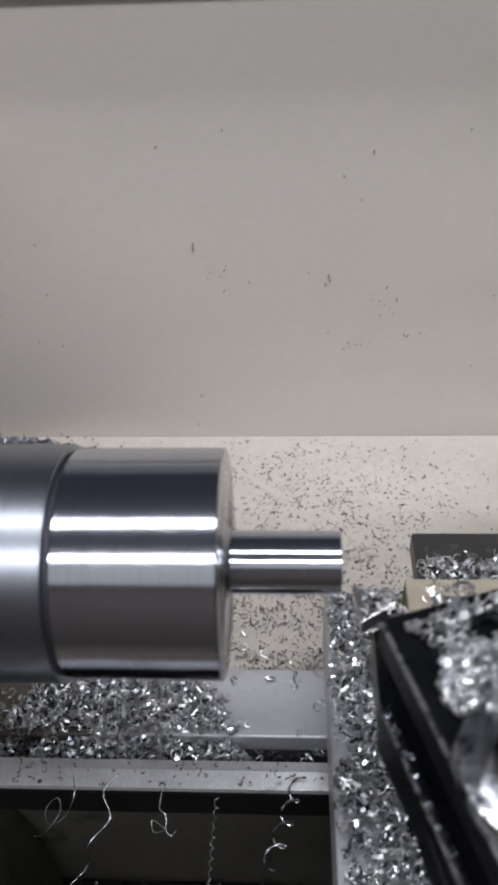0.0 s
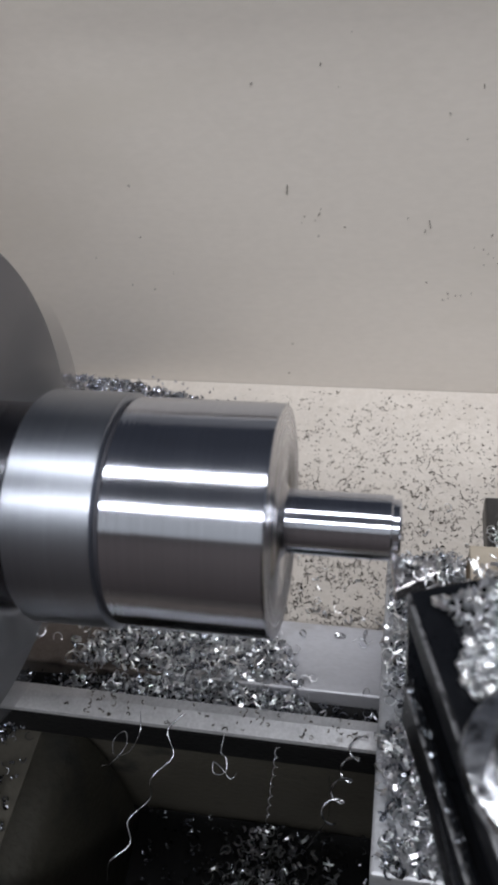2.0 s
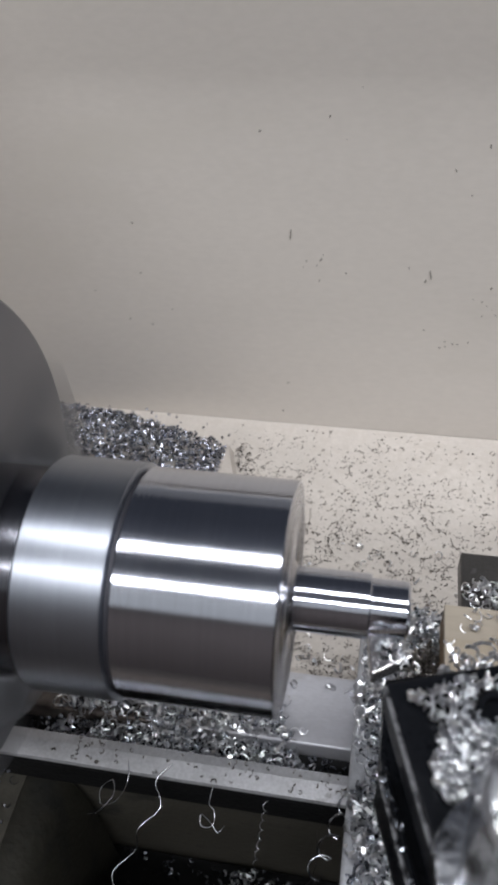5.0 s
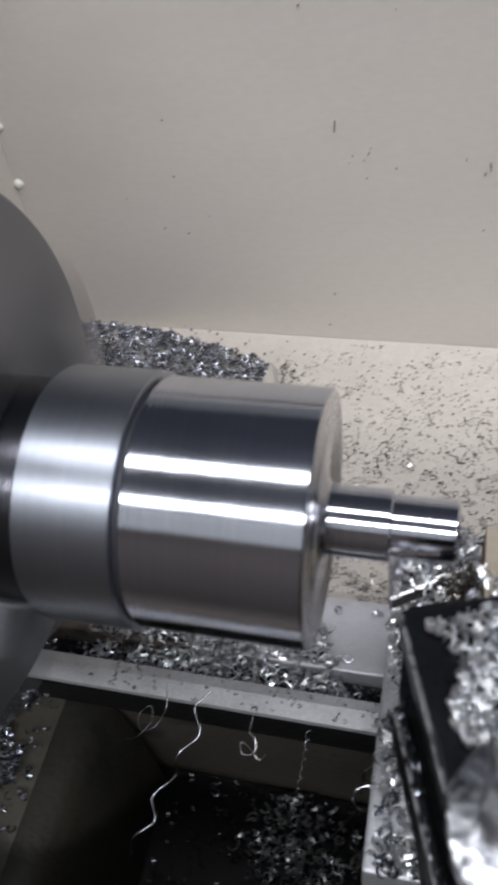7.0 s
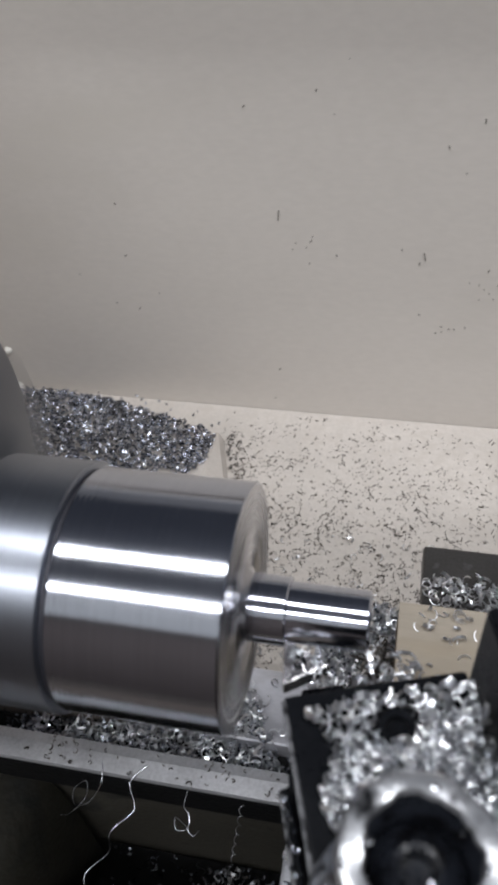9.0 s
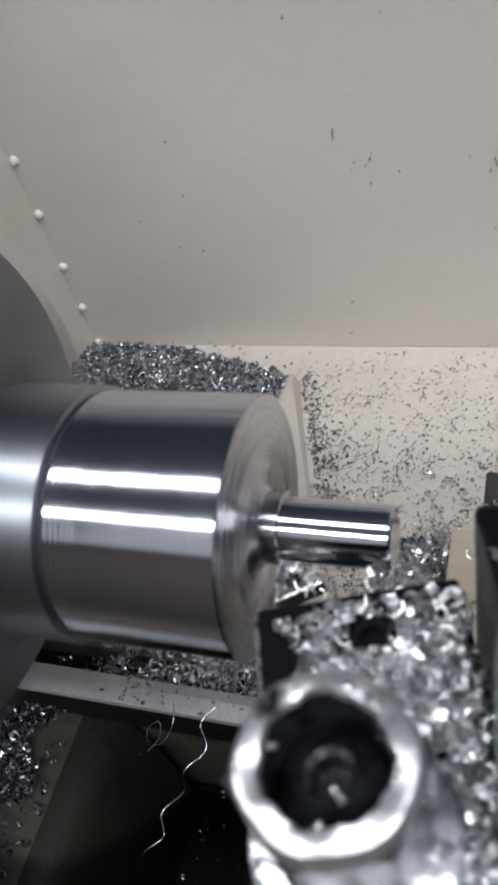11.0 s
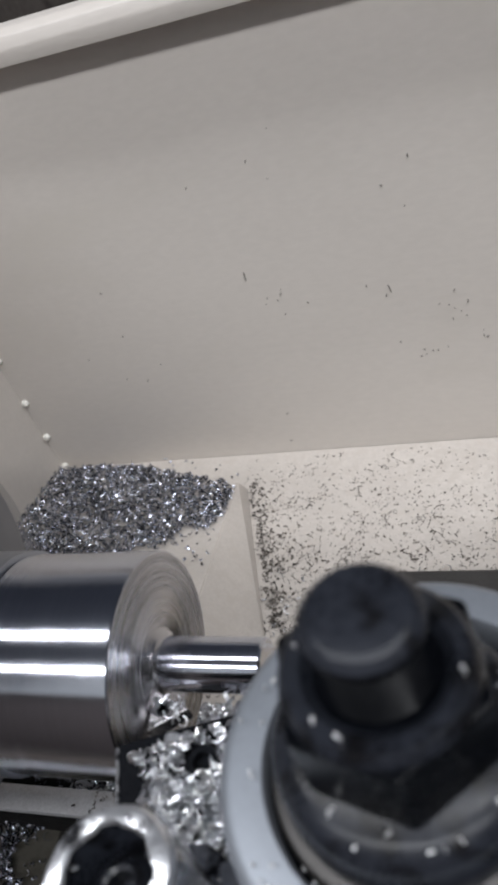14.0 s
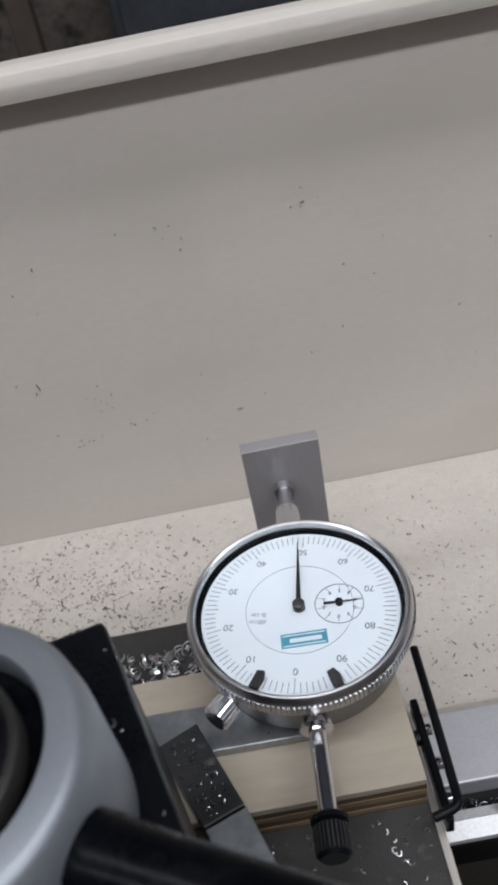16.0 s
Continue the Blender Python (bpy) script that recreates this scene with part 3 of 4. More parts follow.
def build_carriage():
    sad = on_carriage(thing("saddle", "grey cast saddle with chip-covered top", "lathe saddle", (0, 0, BED_Z)))
    zt = -0.0751 - BED_Z
    b = box(-0.0010, 0.0225, -0.033, 0.052, 0.0004, zt, 0.0008)
    part("left_wing", b, WING, sad, "light grey machined wing")
    part("middle", box(0.0227, 0.1100, -0.080, 0.052, 0.0004, zt - 0.0004, 0.0008), SLIDE, sad)
    part("right_wing", box(0.1102, 0.1292, -0.033, 0.052, 0.0004, zt, 0.0008), CREAM, sad, "cream painted wing edge")
    cs = on_carriage(thing("cross_slide", "dark grey steel cross slide plate with scratches", "cross slide", (0.0254, 0, -0.0749)))
    part("plate", box(0.0, 0.1010, -0.075, 0.0690, 0.0, 0.0078, 0.0008), SLIDE, cs)
    part("gib_screw", turned([(0, 0.002), (0.003, 0.002), (0.0034, 0.0015)], 16, "X", (0.101, 0.02, 0.004)), BLACK, cs)
    part("gib_screw", turned([(0, 0.002), (0.003, 0.002), (0.0034, 0.0015)], 16, "X", (0.101, -0.02, 0.004)), BLACK, cs)
    strip = on_carriage(thing("gib_strip", "black oily gib strip with chips on it", "gib strip", (0.1286, 0, -0.0750)))
    part("strip", box(0.0005, 0.0026, -0.003, 0.030, 0.0002, 0.0065, 0.0005), BLACK, strip)
    for y in (0.0035, 0.0125, 0.0220):
        part("gib_screw", turned([(0.0026, 0.0017), (0.0040, 0.0017), (0.0044, 0.0012)], 14, "X", (0, y, 0.0040)), CHROME, strip, "bright screw head", True)
    rod = on_carriage(thing("bent_rod", "black bent steel rod hooked beside the plywood", "rod", (0.1258, -0.0040, -0.0666)))
    pts = [(0.0, -0.0005, 0.0045), (0.0040, 0.0005, 0.0045)] + [(0.0040 + 0.0026 * math.sin(a), 0.0032 - 0.0026 * math.cos(a), 0.0045) for a in (0.3, 0.7, 1.1, 1.5)]
    pts += [(0.0069, 0.012, 0.0045), (0.0074, 0.028, 0.0045), (0.0078, 0.045, 0.0045)]
    part("rod", tube(pts, 0.00115, 12), BLACK, rod, "", True)

    # plywood board in five plies
    ply = on_carriage(thing("plywood_board", "pale birch plywood board with dark edge plies", "plywood board", (0.0195, 0.0015, -0.0670)))
    cuts = [0.0, 0.0022, 0.0044, 0.0066, 0.0088, 0.0111]
    for k in range(5):
        part("ply", box(0.0, 0.1065, 0.0 + 0.0001 * (k % 2), 0.0405, cuts[k] + 0.00003, cuts[k + 1], 0.00015, 1), PLY if k == 4 else (PLY_EDGE if k % 2 else PLY_EDGE_LIGHT), ply)
    bar = on_carriage(thing("flat_bar", "zinc plated flat steel bar on the plywood", "flat bar", (-0.0004, 0, -0.0558)))
    part("bar", prism([(0.0560, 0.0170), (0.1060, 0.0162), (0.1062, 0.0290), (0.0560, 0.0302)], 0.0, 0.0028, 0.0004), ZINC, bar)
    for k in range(5):
        part("pen_mark", box(-0.0006, 0.0006, -0.00012, 0.00012, 0.0028, 0.00284, m=Matrix.Translation((0.0790 + 0.0018 * k, 0.0268 + 0.0004 * (k % 2), 0)) @ Matrix.Rotation(0.5 * k, 4, "Z")), INK, bar, "dark pen mark")
    blk = on_carriage(thing("clamp_block", "black and bare steel clamp block on the plywood", "clamp block", (-0.0004, 0, -0.0530)))
    part("black_end", prism([(0.0655, 0.0160), (0.0755, 0.0205), (0.0850, -0.0015), (0.0755, -0.0050)], 0.0, 0.0075, 0.0004), RUBBED, blk, "black oxide end with chips")
    part("bare_end", prism([(0.0757, -0.0054), (0.0852, -0.0018), (0.0915, -0.0175), (0.0820, -0.0210)], -0.0138, 0.0073, 0.0004), ZINC, blk, "bare steel end")


def build_toolpost():
    T = pose(0, 0, 0, 0, 0, TURN)
    base = on_carriage(thing("compound_slide", "dark steel compound slide under the tool post", "compound slide", (0.0546, -0.0334, -0.0669), TURN))
    part("slide", box(-0.018, 0.025, -0.050, 0.027, 0.0002, 0.0335, 0.001), BLACK, base)
    post = on_carriage(thing("tool_post", "black quick-change tool post with grey round hub", "tool post", (0.0550, -0.0334, -0.0324), TURN))
    part("body", prism([(-0.0175, -0.0210), (0.0262, -0.0210), (0.0262, 0.0290), (-0.0170, 0.0328)], 0.0, 0.0522, 0.0010), BLACK, post, "black square body")
    part("dovetail", box(-0.0190, -0.0174, -0.0140, 0.0140, 0.0, 0.0425, 0.0006), BLACK, post)
    hz = 0.0524
    ht = hz + 0.0228
    hub = part("hub", turned([(hz, 0.0223), (ht - 0.0060, 0.0221), (ht - 0.0013, 0.0215), (ht - 0.0002, 0.0206), (ht, 0.0199), (ht, 0.0166), (ht - 0.0007, 0.0162), (ht - 0.0050, 0.0164)], 96, "Z"),
               HUB, post, "satin grey round cam hub", True)
    ax = tuple(T.inverted().to_3x3() @ Vector((-0.0014, 0.0, 0.0)))
    part("recess", turned([(ht - 0.0060, 0.0163), (ht - 0.0044, 0.0163)], 60, "Z"), NUTBLACK, hub, "black recess floor", True)
    part("washer", turned([(ht - 0.0044, 0.0145), (ht - 0.0018, 0.0145), (ht - 0.0012, 0.0142), (ht - 0.0010, 0.0137), (ht - 0.0010, 0.006)], 72, "Z", ax), SLIDE, hub, "thin steel washer", True)
    part("flange", turned([(ht - 0.0009, 0.0131), (ht + 0.0004, 0.0132), (ht + 0.0044, 0.0129), (ht + 0.0058, 0.0120), (ht + 0.0068, 0.0104), (ht + 0.0070, 0.006)], 72, "Z", ax),
         NUTRUBLIT, post, "black nut flange with rubbed edge", True)
    hexa = [(ax[0] + 0.0102 * math.cos(radians(60 * k + 44 - TURN)), ax[1] + 0.0102 * math.sin(radians(60 * k + 44 - TURN))) for k in range(6)]
    nut = part("hex_nut", prism(hexa, ht + 0.0068, ht + 0.0166, 0.0005), NUTBLACK, post, "oily black hexagon nut")
    # the chamfer ring's highlight is painted in as a paler base colour
    part("chamfer_ring", turned([(ht + 0.0165, 0.0090), (ht + 0.0172, 0.0088), (ht + 0.0178, 0.0082), (ht + 0.0176, 0.0068), (ht + 0.0166, 0.0058), (ht + 0.0150, 0.0056)], 60, "Z", ax, cap=False),
         NUTRUBLIT, nut, "chamfer ring with painted highlight", True)
    prof = []
    for k in range(12):
        z = ht + 0.0142 + 0.0008 * k
        prof += [(z, 0.0047), (z + 0.0004, 0.0052)]
    prof += [(ht + 0.0244, 0.0053), (ht + 0.0246, 0.0052)]
    st = part("stud", turned(prof, 56, "Z", ax), NUTBLACK, post, "black threaded stud", True)
    # stud top: separate paler part that imitates its highlight
    part("stud_end", turned([(ht + 0.0246, 0.0053), (ht + 0.0253, 0.0048), (ht + 0.0257, 0.0044), (ht + 0.0258, 0.0041), (ht + 0.0257, 0.0020), (ht + 0.0258, 0.0006)], 56, "Z", ax), NUTRUBLIT, st, "chamfered stud end with painted highlight", True)
    d = Vector((0.89, -0.45, 0.05)).normalized()
    d = T.inverted().to_3x3() @ d
    p0 = Vector((0, 0, hz + 0.0118)) + d * 0.0186
    part("lever", tube([p0, p0 + d * 0.006, p0 + d * 0.012, p0 + d * 0.055, p0 + d * 0.075], [0.0053, 0.0053, 0.0049, 0.0047, 0.0050], 24), NUTBLACK, post, "black locking lever", True)

    hold = on_carriage(thing("tool_holder", "black tool holder block buried in bright chips", "tool holder", (0.0025, -0.0201, -0.0134), TURN))
    top = 0.0247
    b = along_x([(-0.0005, 0.0175), (-0.0005, top), (-0.0520, top), (-0.0520, 0.0160)], 0.0, 0.0258, 0.0006)
    part("top_jaw", b, BLACK, hold, "black upper jaw")
    part("back_web", box(0.0120, 0.0258, -0.0520, -0.0006, 0.0077, 0.0158, 0.0004), BLACK, hold)
    part("bottom_jaw", box(-0.0004, 0.0258, -0.0520, -0.0120, 0.0, 0.0075, 0.0006), BLACK, hold, "black lower jaw")
    part("side_ledge", box(-0.0021, -0.0005, -0.0520, -0.0078, 0.0002, 0.0118, 0.0005), BLACK, hold, "black stepped side ledge")
    part("worn_edge", box(-0.0023, -0.0017, -0.0515, -0.0082, 0.0112, 0.0120, 0.0002), WORNEDGE, hold, "worn grey edge of the ledge")
    part("worn_edge", box(-0.0004, 0.0003, -0.0515, -0.0012, top - 0.0009, top + 0.0001, 0.0002), WORNEDGE, hold, "worn grey top edge")
    for y in (-0.0078, -0.0205, -0.0430):
        s = part("clamp_screw", turned([(top - 0.001, 0.0030), (top + 0.0010, 0.0030), (top + 0.0014, 0.0026), (top + 0.0014, 0.0016), (top - 0.0005, 0.0015)], 24, "Z", (0.0141, y, 0)), BLACK, hold, "socket set screw", True)
    c, nt = (0.0090, -0.0299, 0), top + 0.0246
    kn = part("height_nut", turned([(top + 0.0046, 0.0088), (nt - 0.0020, 0.0088), (nt - 0.0008, 0.0077)], 6, "Z", c, cap=False), NUTMETAL, hold, "bright worn hexagon height nut")
    part("nut_flange", turned([(top + 0.0002, 0.0104), (top + 0.0030, 0.0110), (top + 0.0044, 0.0106), (top + 0.0047, 0.0098)], 48, "Z", c), NUTMETAL, kn, "", True)
    rim = bmesh.new()
    loops = []
    for z, r, w in ((nt - 0.0026, 0.0079, 0), (nt - 0.0009, 0.0078, 0), (nt - 0.0002, 0.0074, 0.2), (nt, 0.0069, 0.3), (nt - 0.0001, 0.0056, 0.9), (nt - 0.0007, 0.0053, 0.9)):
        # worn rim: its inner edge is notched, its outer edge keeps something of the hexagon
        loops.append([rim.verts.new((c[0] + q * math.cos(a), c[1] + q * math.sin(a), z + 0.00025 * w * math.sin(5 * a + 1)))
                      for a in [2 * math.pi * k / 72 for k in range(72)] for q in [r * (1 + 0.016 * math.cos(6 * a) * (1 - w) - w * (0.030 * math.sin(7 * a) + 0.018 * math.sin(17 * a + 0.7) + 0.02 * math.sin(3 * a)))]])
    for lo, hi in zip(loops, loops[1:]):
        for k in range(72):
            rim.faces.new((lo[k], lo[(k + 1) % 72], hi[(k + 1) % 72], hi[k]))
    part("bore", turned([(nt - 0.0008, 0.0060), (nt - 0.0030, 0.0056), (nt - 0.0060, 0.0052), (nt - 0.0110, 0.0050)], 48, "Z", c, cap=False), NUTRUBLIT, kn, "dark bore", True)
    part("nut_rim", rim, NUTRIM, kn, "shiny scuffed rim", True)
    part("screw", turned([(nt - 0.011, 0.0049), (nt - 0.0064, 0.0048), (nt - 0.0056, 0.0040), (nt - 0.0046, 0.0030), (nt - 0.0042, 0.0024), (nt - 0.0046, 0.0018), (nt - 0.0070, 0.0016)], 30, "Z", c), NUTRUBLIT, kn, "black socket screw", True)
    for a, r, k in ((0.4, 0.0054, 1.0), (1.1, 0.0062, 0.6), (2.7, 0.0052, 1.2), (3.1, 0.0071, 0.5), (4.4, 0.0051, 0.9), (5.0, 0.0028, 1.1), (5.9, 0.0059, 0.7)):
        m = Matrix.Translation((c[0] + r * math.cos(a), c[1] + r * math.sin(a), nt - (0.0003 if r > 0.0056 else 0.0018))) @ Matrix.Rotation(a * 2.3, 4, "Z") @ Matrix.Rotation(0.5 * k, 4, "X")
        part("stuck_chip", box(-0.0009 * k, 0.0007 * k, -0.0003, 0.0004, -0.0002, 0.0004, 0.00015, 1, m=m), NUTMETAL, kn, "bright chip stuck to the rim")

    tool = on_carriage(thing("cutting_tool", "grey turning tool with triangular carbide insert", "cutting tool", (0, 0, 0), 0))
    part("shank", prism([(0.0035, -0.0105), (0.0100, -0.0085), (0.0162, -0.0290), (0.0240, -0.0640), (0.0130, -0.0670), (0.0034, -0.0240)], -0.0134, -0.0058, 0.0004), BLACK, tool, "dark steel shank")
    tri_pts = [(-0.0001, -0.0052), (0.0080, -0.0088), (0.0010, -0.0134)]
    ins = part("insert", prism(tri_pts, -0.0030, 0.0003, 0.0004), CARBIDE, tool, "triangular carbide insert")
    part("insert_screw", turned([(0.0000, 0.0014), (0.0004, 0.0013), (0.0006, 0.0008), (0.0003, 0.0006)], 20, "Z", (0.0029, -0.0091, 0)), BLACK, ins, "", True)


# ---- dial indicator ----
def lettering(name, text, size, at, turn, parent, mat=None):
    cu = bpy.data.curves.new(name, "FONT")
    cu.body, cu.size, cu.align_x, cu.align_y, cu.extrude = text, size, "CENTER", "CENTER", 0.00002
    tmp = bpy.data.objects.new(name, cu)
    scene.collection.objects.link(tmp)
    me = bpy.data.meshes.new_from_object(tmp.evaluated_get(bpy.context.evaluated_depsgraph_get()))
    bpy.data.objects.remove(tmp)
    me.transform(Matrix.Translation(at) @ Matrix.Rotation(radians(turn), 4, "Z"))
    me.materials.clear()
    me.materials.append(mat or INK)
    ob = new(name, me)
    ob.parent = parent
    return ob


FACE_TURN = -9.0


def build_dial():
    R = 0.0290
    d = on_carriage(thing("dial_indicator", "chrome dial indicator with white graduated face", "dial indicator", (0.1049, 0.0428, -0.0529), -3))
    H = 0.0180
    part("case", turned([(0.0, 0.0240), (0.0005, 0.0255), (0.0100, 0.0265), (0.0125, 0.0265)], 96, "Z"), CASE, d, "grey polished metal case", True)
    bez = part("bezel", turned([(0.0115, 0.0266), (0.0120, 0.0280), (0.0125, R), (H - 0.0022, R), (H - 0.0010, R - 0.0002), (H - 0.0001, R - 0.0009), (H, R - 0.0013), (H - 0.0004, R - 0.0019), (H - 0.0016, R - 0.0021), (H - 0.0034, R - 0.0021)], 128, "Z", cap=False),
               BEZEL, d, "chrome bezel with knurled edge", True)
    b = bmesh.new()
    for k in range(150):
        a = 2 * math.pi * k / 150
        m = Matrix.Translation((R * math.cos(a), R * math.sin(a), 0)) @ Matrix.Rotation(a, 4, "Z")
        box(-0.0003, 0.00035, -0.0003, 0.0003, 0.0128, H - 0.0024, bm=b, m=m)
    tagged(part("knurling", b, BEZEL, bez), kind="stuff")
    part("shadow_ring", turned([(H - 0.0034, 0.0269), (H - 0.0020, 0.0268), (H - 0.0030, 0.0257), (H - 0.0034, 0.0256)], 96, "Z", cap=False), NUTBLACK, d, "black inner ring", True)
    z = H - 0.0034
    card = part("dial_card", turned([(z - 0.0008, 0.0257), (z, 0.0257)], 96, "Z"), DIAL_WHITE, d, "white printed dial card")
    zi = z + 0.00003

    def at(v, r):
        a = radians(-90 + FACE_TURN - v * 3.6)
        return r * math.cos(a), r * math.sin(a), a

    b = bmesh.new()
    for v in range(100):
        x, y, a = at(v, 0.0)
        ln = 0.0040 if v % 10 == 0 else (0.0034 if v % 5 == 0 else 0.0028)
        box(0.0247 - ln, 0.0247, -0.00009, 0.00009, zi, zi + 0.00004, bm=b, m=Matrix.Rotation(a, 4, "Z"))
    tagged(part("graduations", b, INK_GREY, card, "fine dark graduation lines"), kind="stuff")
    for v in range(0, 100, 10):
        x, y, a = at(v, 0.0188)
        lettering("numeral", str(v), 0.0027, (x, y, zi), 180 + FACE_TURN, card, INK_GREY)
    part("printed_arc", turned([(zi, 0.01395), (zi + 0.00004, 0.01395), (zi + 0.00004, 0.01383), (zi, 0.01383)], 96, "Z", cap=False), INK_GREY, card)
    lettering("lettering", ".001in", 0.0019, (-0.0104, -0.0042, zi), 180, card, INK_GREY)
    lettering("lettering", "0-1in", 0.0019, (-0.0104, -0.0020, zi), 180, card, INK_GREY)
    part("label_panel", box(-0.0056, 0.0060, -0.0118, -0.0076, zi, zi + 0.00005, m=Matrix.Rotation(radians(0), 4, "Z")), TEAL, card, "teal maker's panel")
    for x0, x1, y0, y1 in ((-0.0051, 0.0055, -0.0084, -0.0081), (-0.0051, 0.0055, -0.0114, -0.0111), (-0.0034, 0.0046, -0.0104, -0.0092)):
        part("label_bar", box(x0, x1, y0, y1, zi + 0.00006, zi + 0.0001), DIAL_WHITE, card)
    sx, sy = 0.0102, 0.0012
    part("small_ring", turned([(zi, 0.0063), (zi + 0.00004, 0.0063), (zi + 0.00004, 0.0061), (zi, 0.0061)], 64, "Z", (sx, sy, 0), cap=False), INK_GREY, card)
    b = bmesh.new()
    for k in range(10):
        box(0.0034, 0.0061, -0.00006, 0.00006, zi, zi + 0.00004, bm=b, m=Matrix.Translation((sx, sy, 0)) @ Matrix.Rotation(radians(36 * k + 18), 4, "Z"))
    tagged(part("small_graduations", b, INK_GREY, card), kind="stuff")
    for k in range(10):
        a = radians(-90 - 36 * k)
        lettering("small_numeral", str(k), 0.0016, (sx + 0.0041 * math.cos(a), sy + 0.0041 * math.sin(a), zi), 180, card, INK_GREY)
    m = Matrix.Translation((sx, sy, 0)) @ Matrix.Rotation(radians(7), 4, "Z")
    part("small_hand", prism([(-0.0040, -0.0004), (-0.0040, 0.0004), (0.0, 0.0003), (0.0060, 0.0), (0.0, -0.0003)], zi + 0.0006, zi + 0.0008, m=m), INK, card)
    part("small_hub", turned([(zi, 0.0010), (zi + 0.0011, 0.0010), (zi + 0.0013, 0.0006)], 24, "Z", (sx, sy, 0)), BLACK, card, "", True)
    x, y, a = at(49.0, 0)
    part("hand", prism([(-0.0020, -0.0007), (-0.0020, 0.0007), (0.004, 0.0006), (0.0212, 0.00012), (0.0212, -0.00012), (0.004, -0.0006)], zi + 0.0014, zi + 0.0017, m=Matrix.Rotation(a, 4, "Z")), INK, d, "black pointer")
    part("hub", turned([(zi, 0.0016), (zi + 0.0021, 0.0016), (zi + 0.0024, 0.0011)], 28, "Z"), RUBBED, d, "dark pointer hub", True)
    for v in (6.2, 93.2):
        x, y, a = at(v, 0)
        part("tolerance_hand", prism([(0.0257, -0.0012), (0.0257, 0.0012), (0.0224, 0.0014), (0.0206, 0.0006), (0.0210, -0.0012)], z + 0.0005, z + 0.0012, m=Matrix.Rotation(a, 4, "Z")), INK, bez, "black tolerance marker")
    spin = Matrix.Rotation(radians(FACE_TURN), 4, "Z")
    for o in card.children:
        if o.name.split(".")[0] in ("lettering", "small_ring", "small_graduations", "small_numeral", "small_hand", "small_hub"):
            o.data.transform(spin)
    cr = part("crystal", turned([(H - 0.0020, 0.0267), (H - 0.0014, 0.0267), (H - 0.0010, 0.020), (H - 0.0009, 0.001)], 96, "Z"), glass, d, "clear crystal", True)
    cr.visible_shadow = False
    # plunger towards the back, dust cap towards the front
    zc = 0.0062
    part("stem", turned([(0.026, 0.0040), (0.032, 0.0040), (0.0325, 0.0036), (0.0440, 0.0036), (0.0444, 0.0032)], 28, "Y", (0, 0, zc)), CHROME, d, "polished stem", True)
    part("plunger", turned([(0.0440, 0.0021), (0.0530, 0.0021), (0.0532, 0.0017)], 24, "Y", (0, 0, zc)), SATIN, d, "slim plunger", True)
    part("contact_point", turned([(0.0525, 0.0030), (0.0550, 0.0031), (0.0560, 0.0022), (0.0567, 0.0008)], 24, "Y", (0, 0, zc)), SATIN, d, "", True)
    part("cap_tube", turned([(-0.0255, 0.0030), (-0.0275, 0.0030), (-0.0278, 0.0040), (-0.0292, 0.0040), (-0.0296, 0.0022), (-0.0520, 0.0021)], 28, "Y", (0, 0, zc)), CHROME, d, "polished dust tube", True)
    cap = part("dust_cap", turned([(-0.0496, 0.0034), (-0.0502, 0.0041), (-0.0512, 0.0041), (-0.0516, 0.0030), (-0.0520, 0.0036), (-0.0580, 0.0036), (-0.0587, 0.0029)], 36, "Y", (0, 0, zc)), BLACK, d, "dark knurled end cap", True)
    for k in range(26):
        a = 2 * math.pi * k / 26
        m = Matrix.Translation((0.0036 * math.cos(a), 0, zc + 0.0036 * math.sin(a))) @ Matrix.Rotation(-a, 4, "Y")
        part("knurl_rib", box(-0.0002, 0.0003, -0.0578, -0.0522, -0.00022, 0.00022, m=m), RUBBED, cap)
    # clamp screw at the side of the bezel
    a = radians(-131)
    c = Matrix.Translation((0.0288 * math.cos(a), 0.0288 * math.sin(a), 0.0118)) @ Matrix.Rotation(a, 4, "Z") @ Matrix.Scale(1.02, 4)
    b = turned([(-0.002, 0.0018), (0.0010, 0.0018), (0.0010, 0.0028), (0.0014, 0.0031), (0.0062, 0.0031), (0.0067, 0.0027)], 28)
    bmesh.ops.transform(b, matrix=c, verts=b.verts)
    sc = part("clamp_screw", b, CHROME, d, "knurled chrome clamp screw", True)
    for k in range(20):
        t = 2 * math.pi * k / 20
        part("knurl_rib", box(0.0015, 0.0061, -0.00025, 0.00025, 0.0029, 0.0034, m=c @ Matrix.Rotation(t, 4, "X")), CHROME, sc)
    # stop plate
    pl = thing("stop_plate", "sawn aluminium plate standing against the plunger", "metal plate", (0.1085, 0.0994, TRAY_Z), 0)
    part("plate", box(-0.0120, 0.0122, 0.0, 0.0048, 0.0, 0.0772, 0.0003), PLATE, pl)
    part("foot", box(-0.0120, 0.0122, 0.0050, 0.0200, 0.0, 0.0040, 0.0003), SATIN, pl)


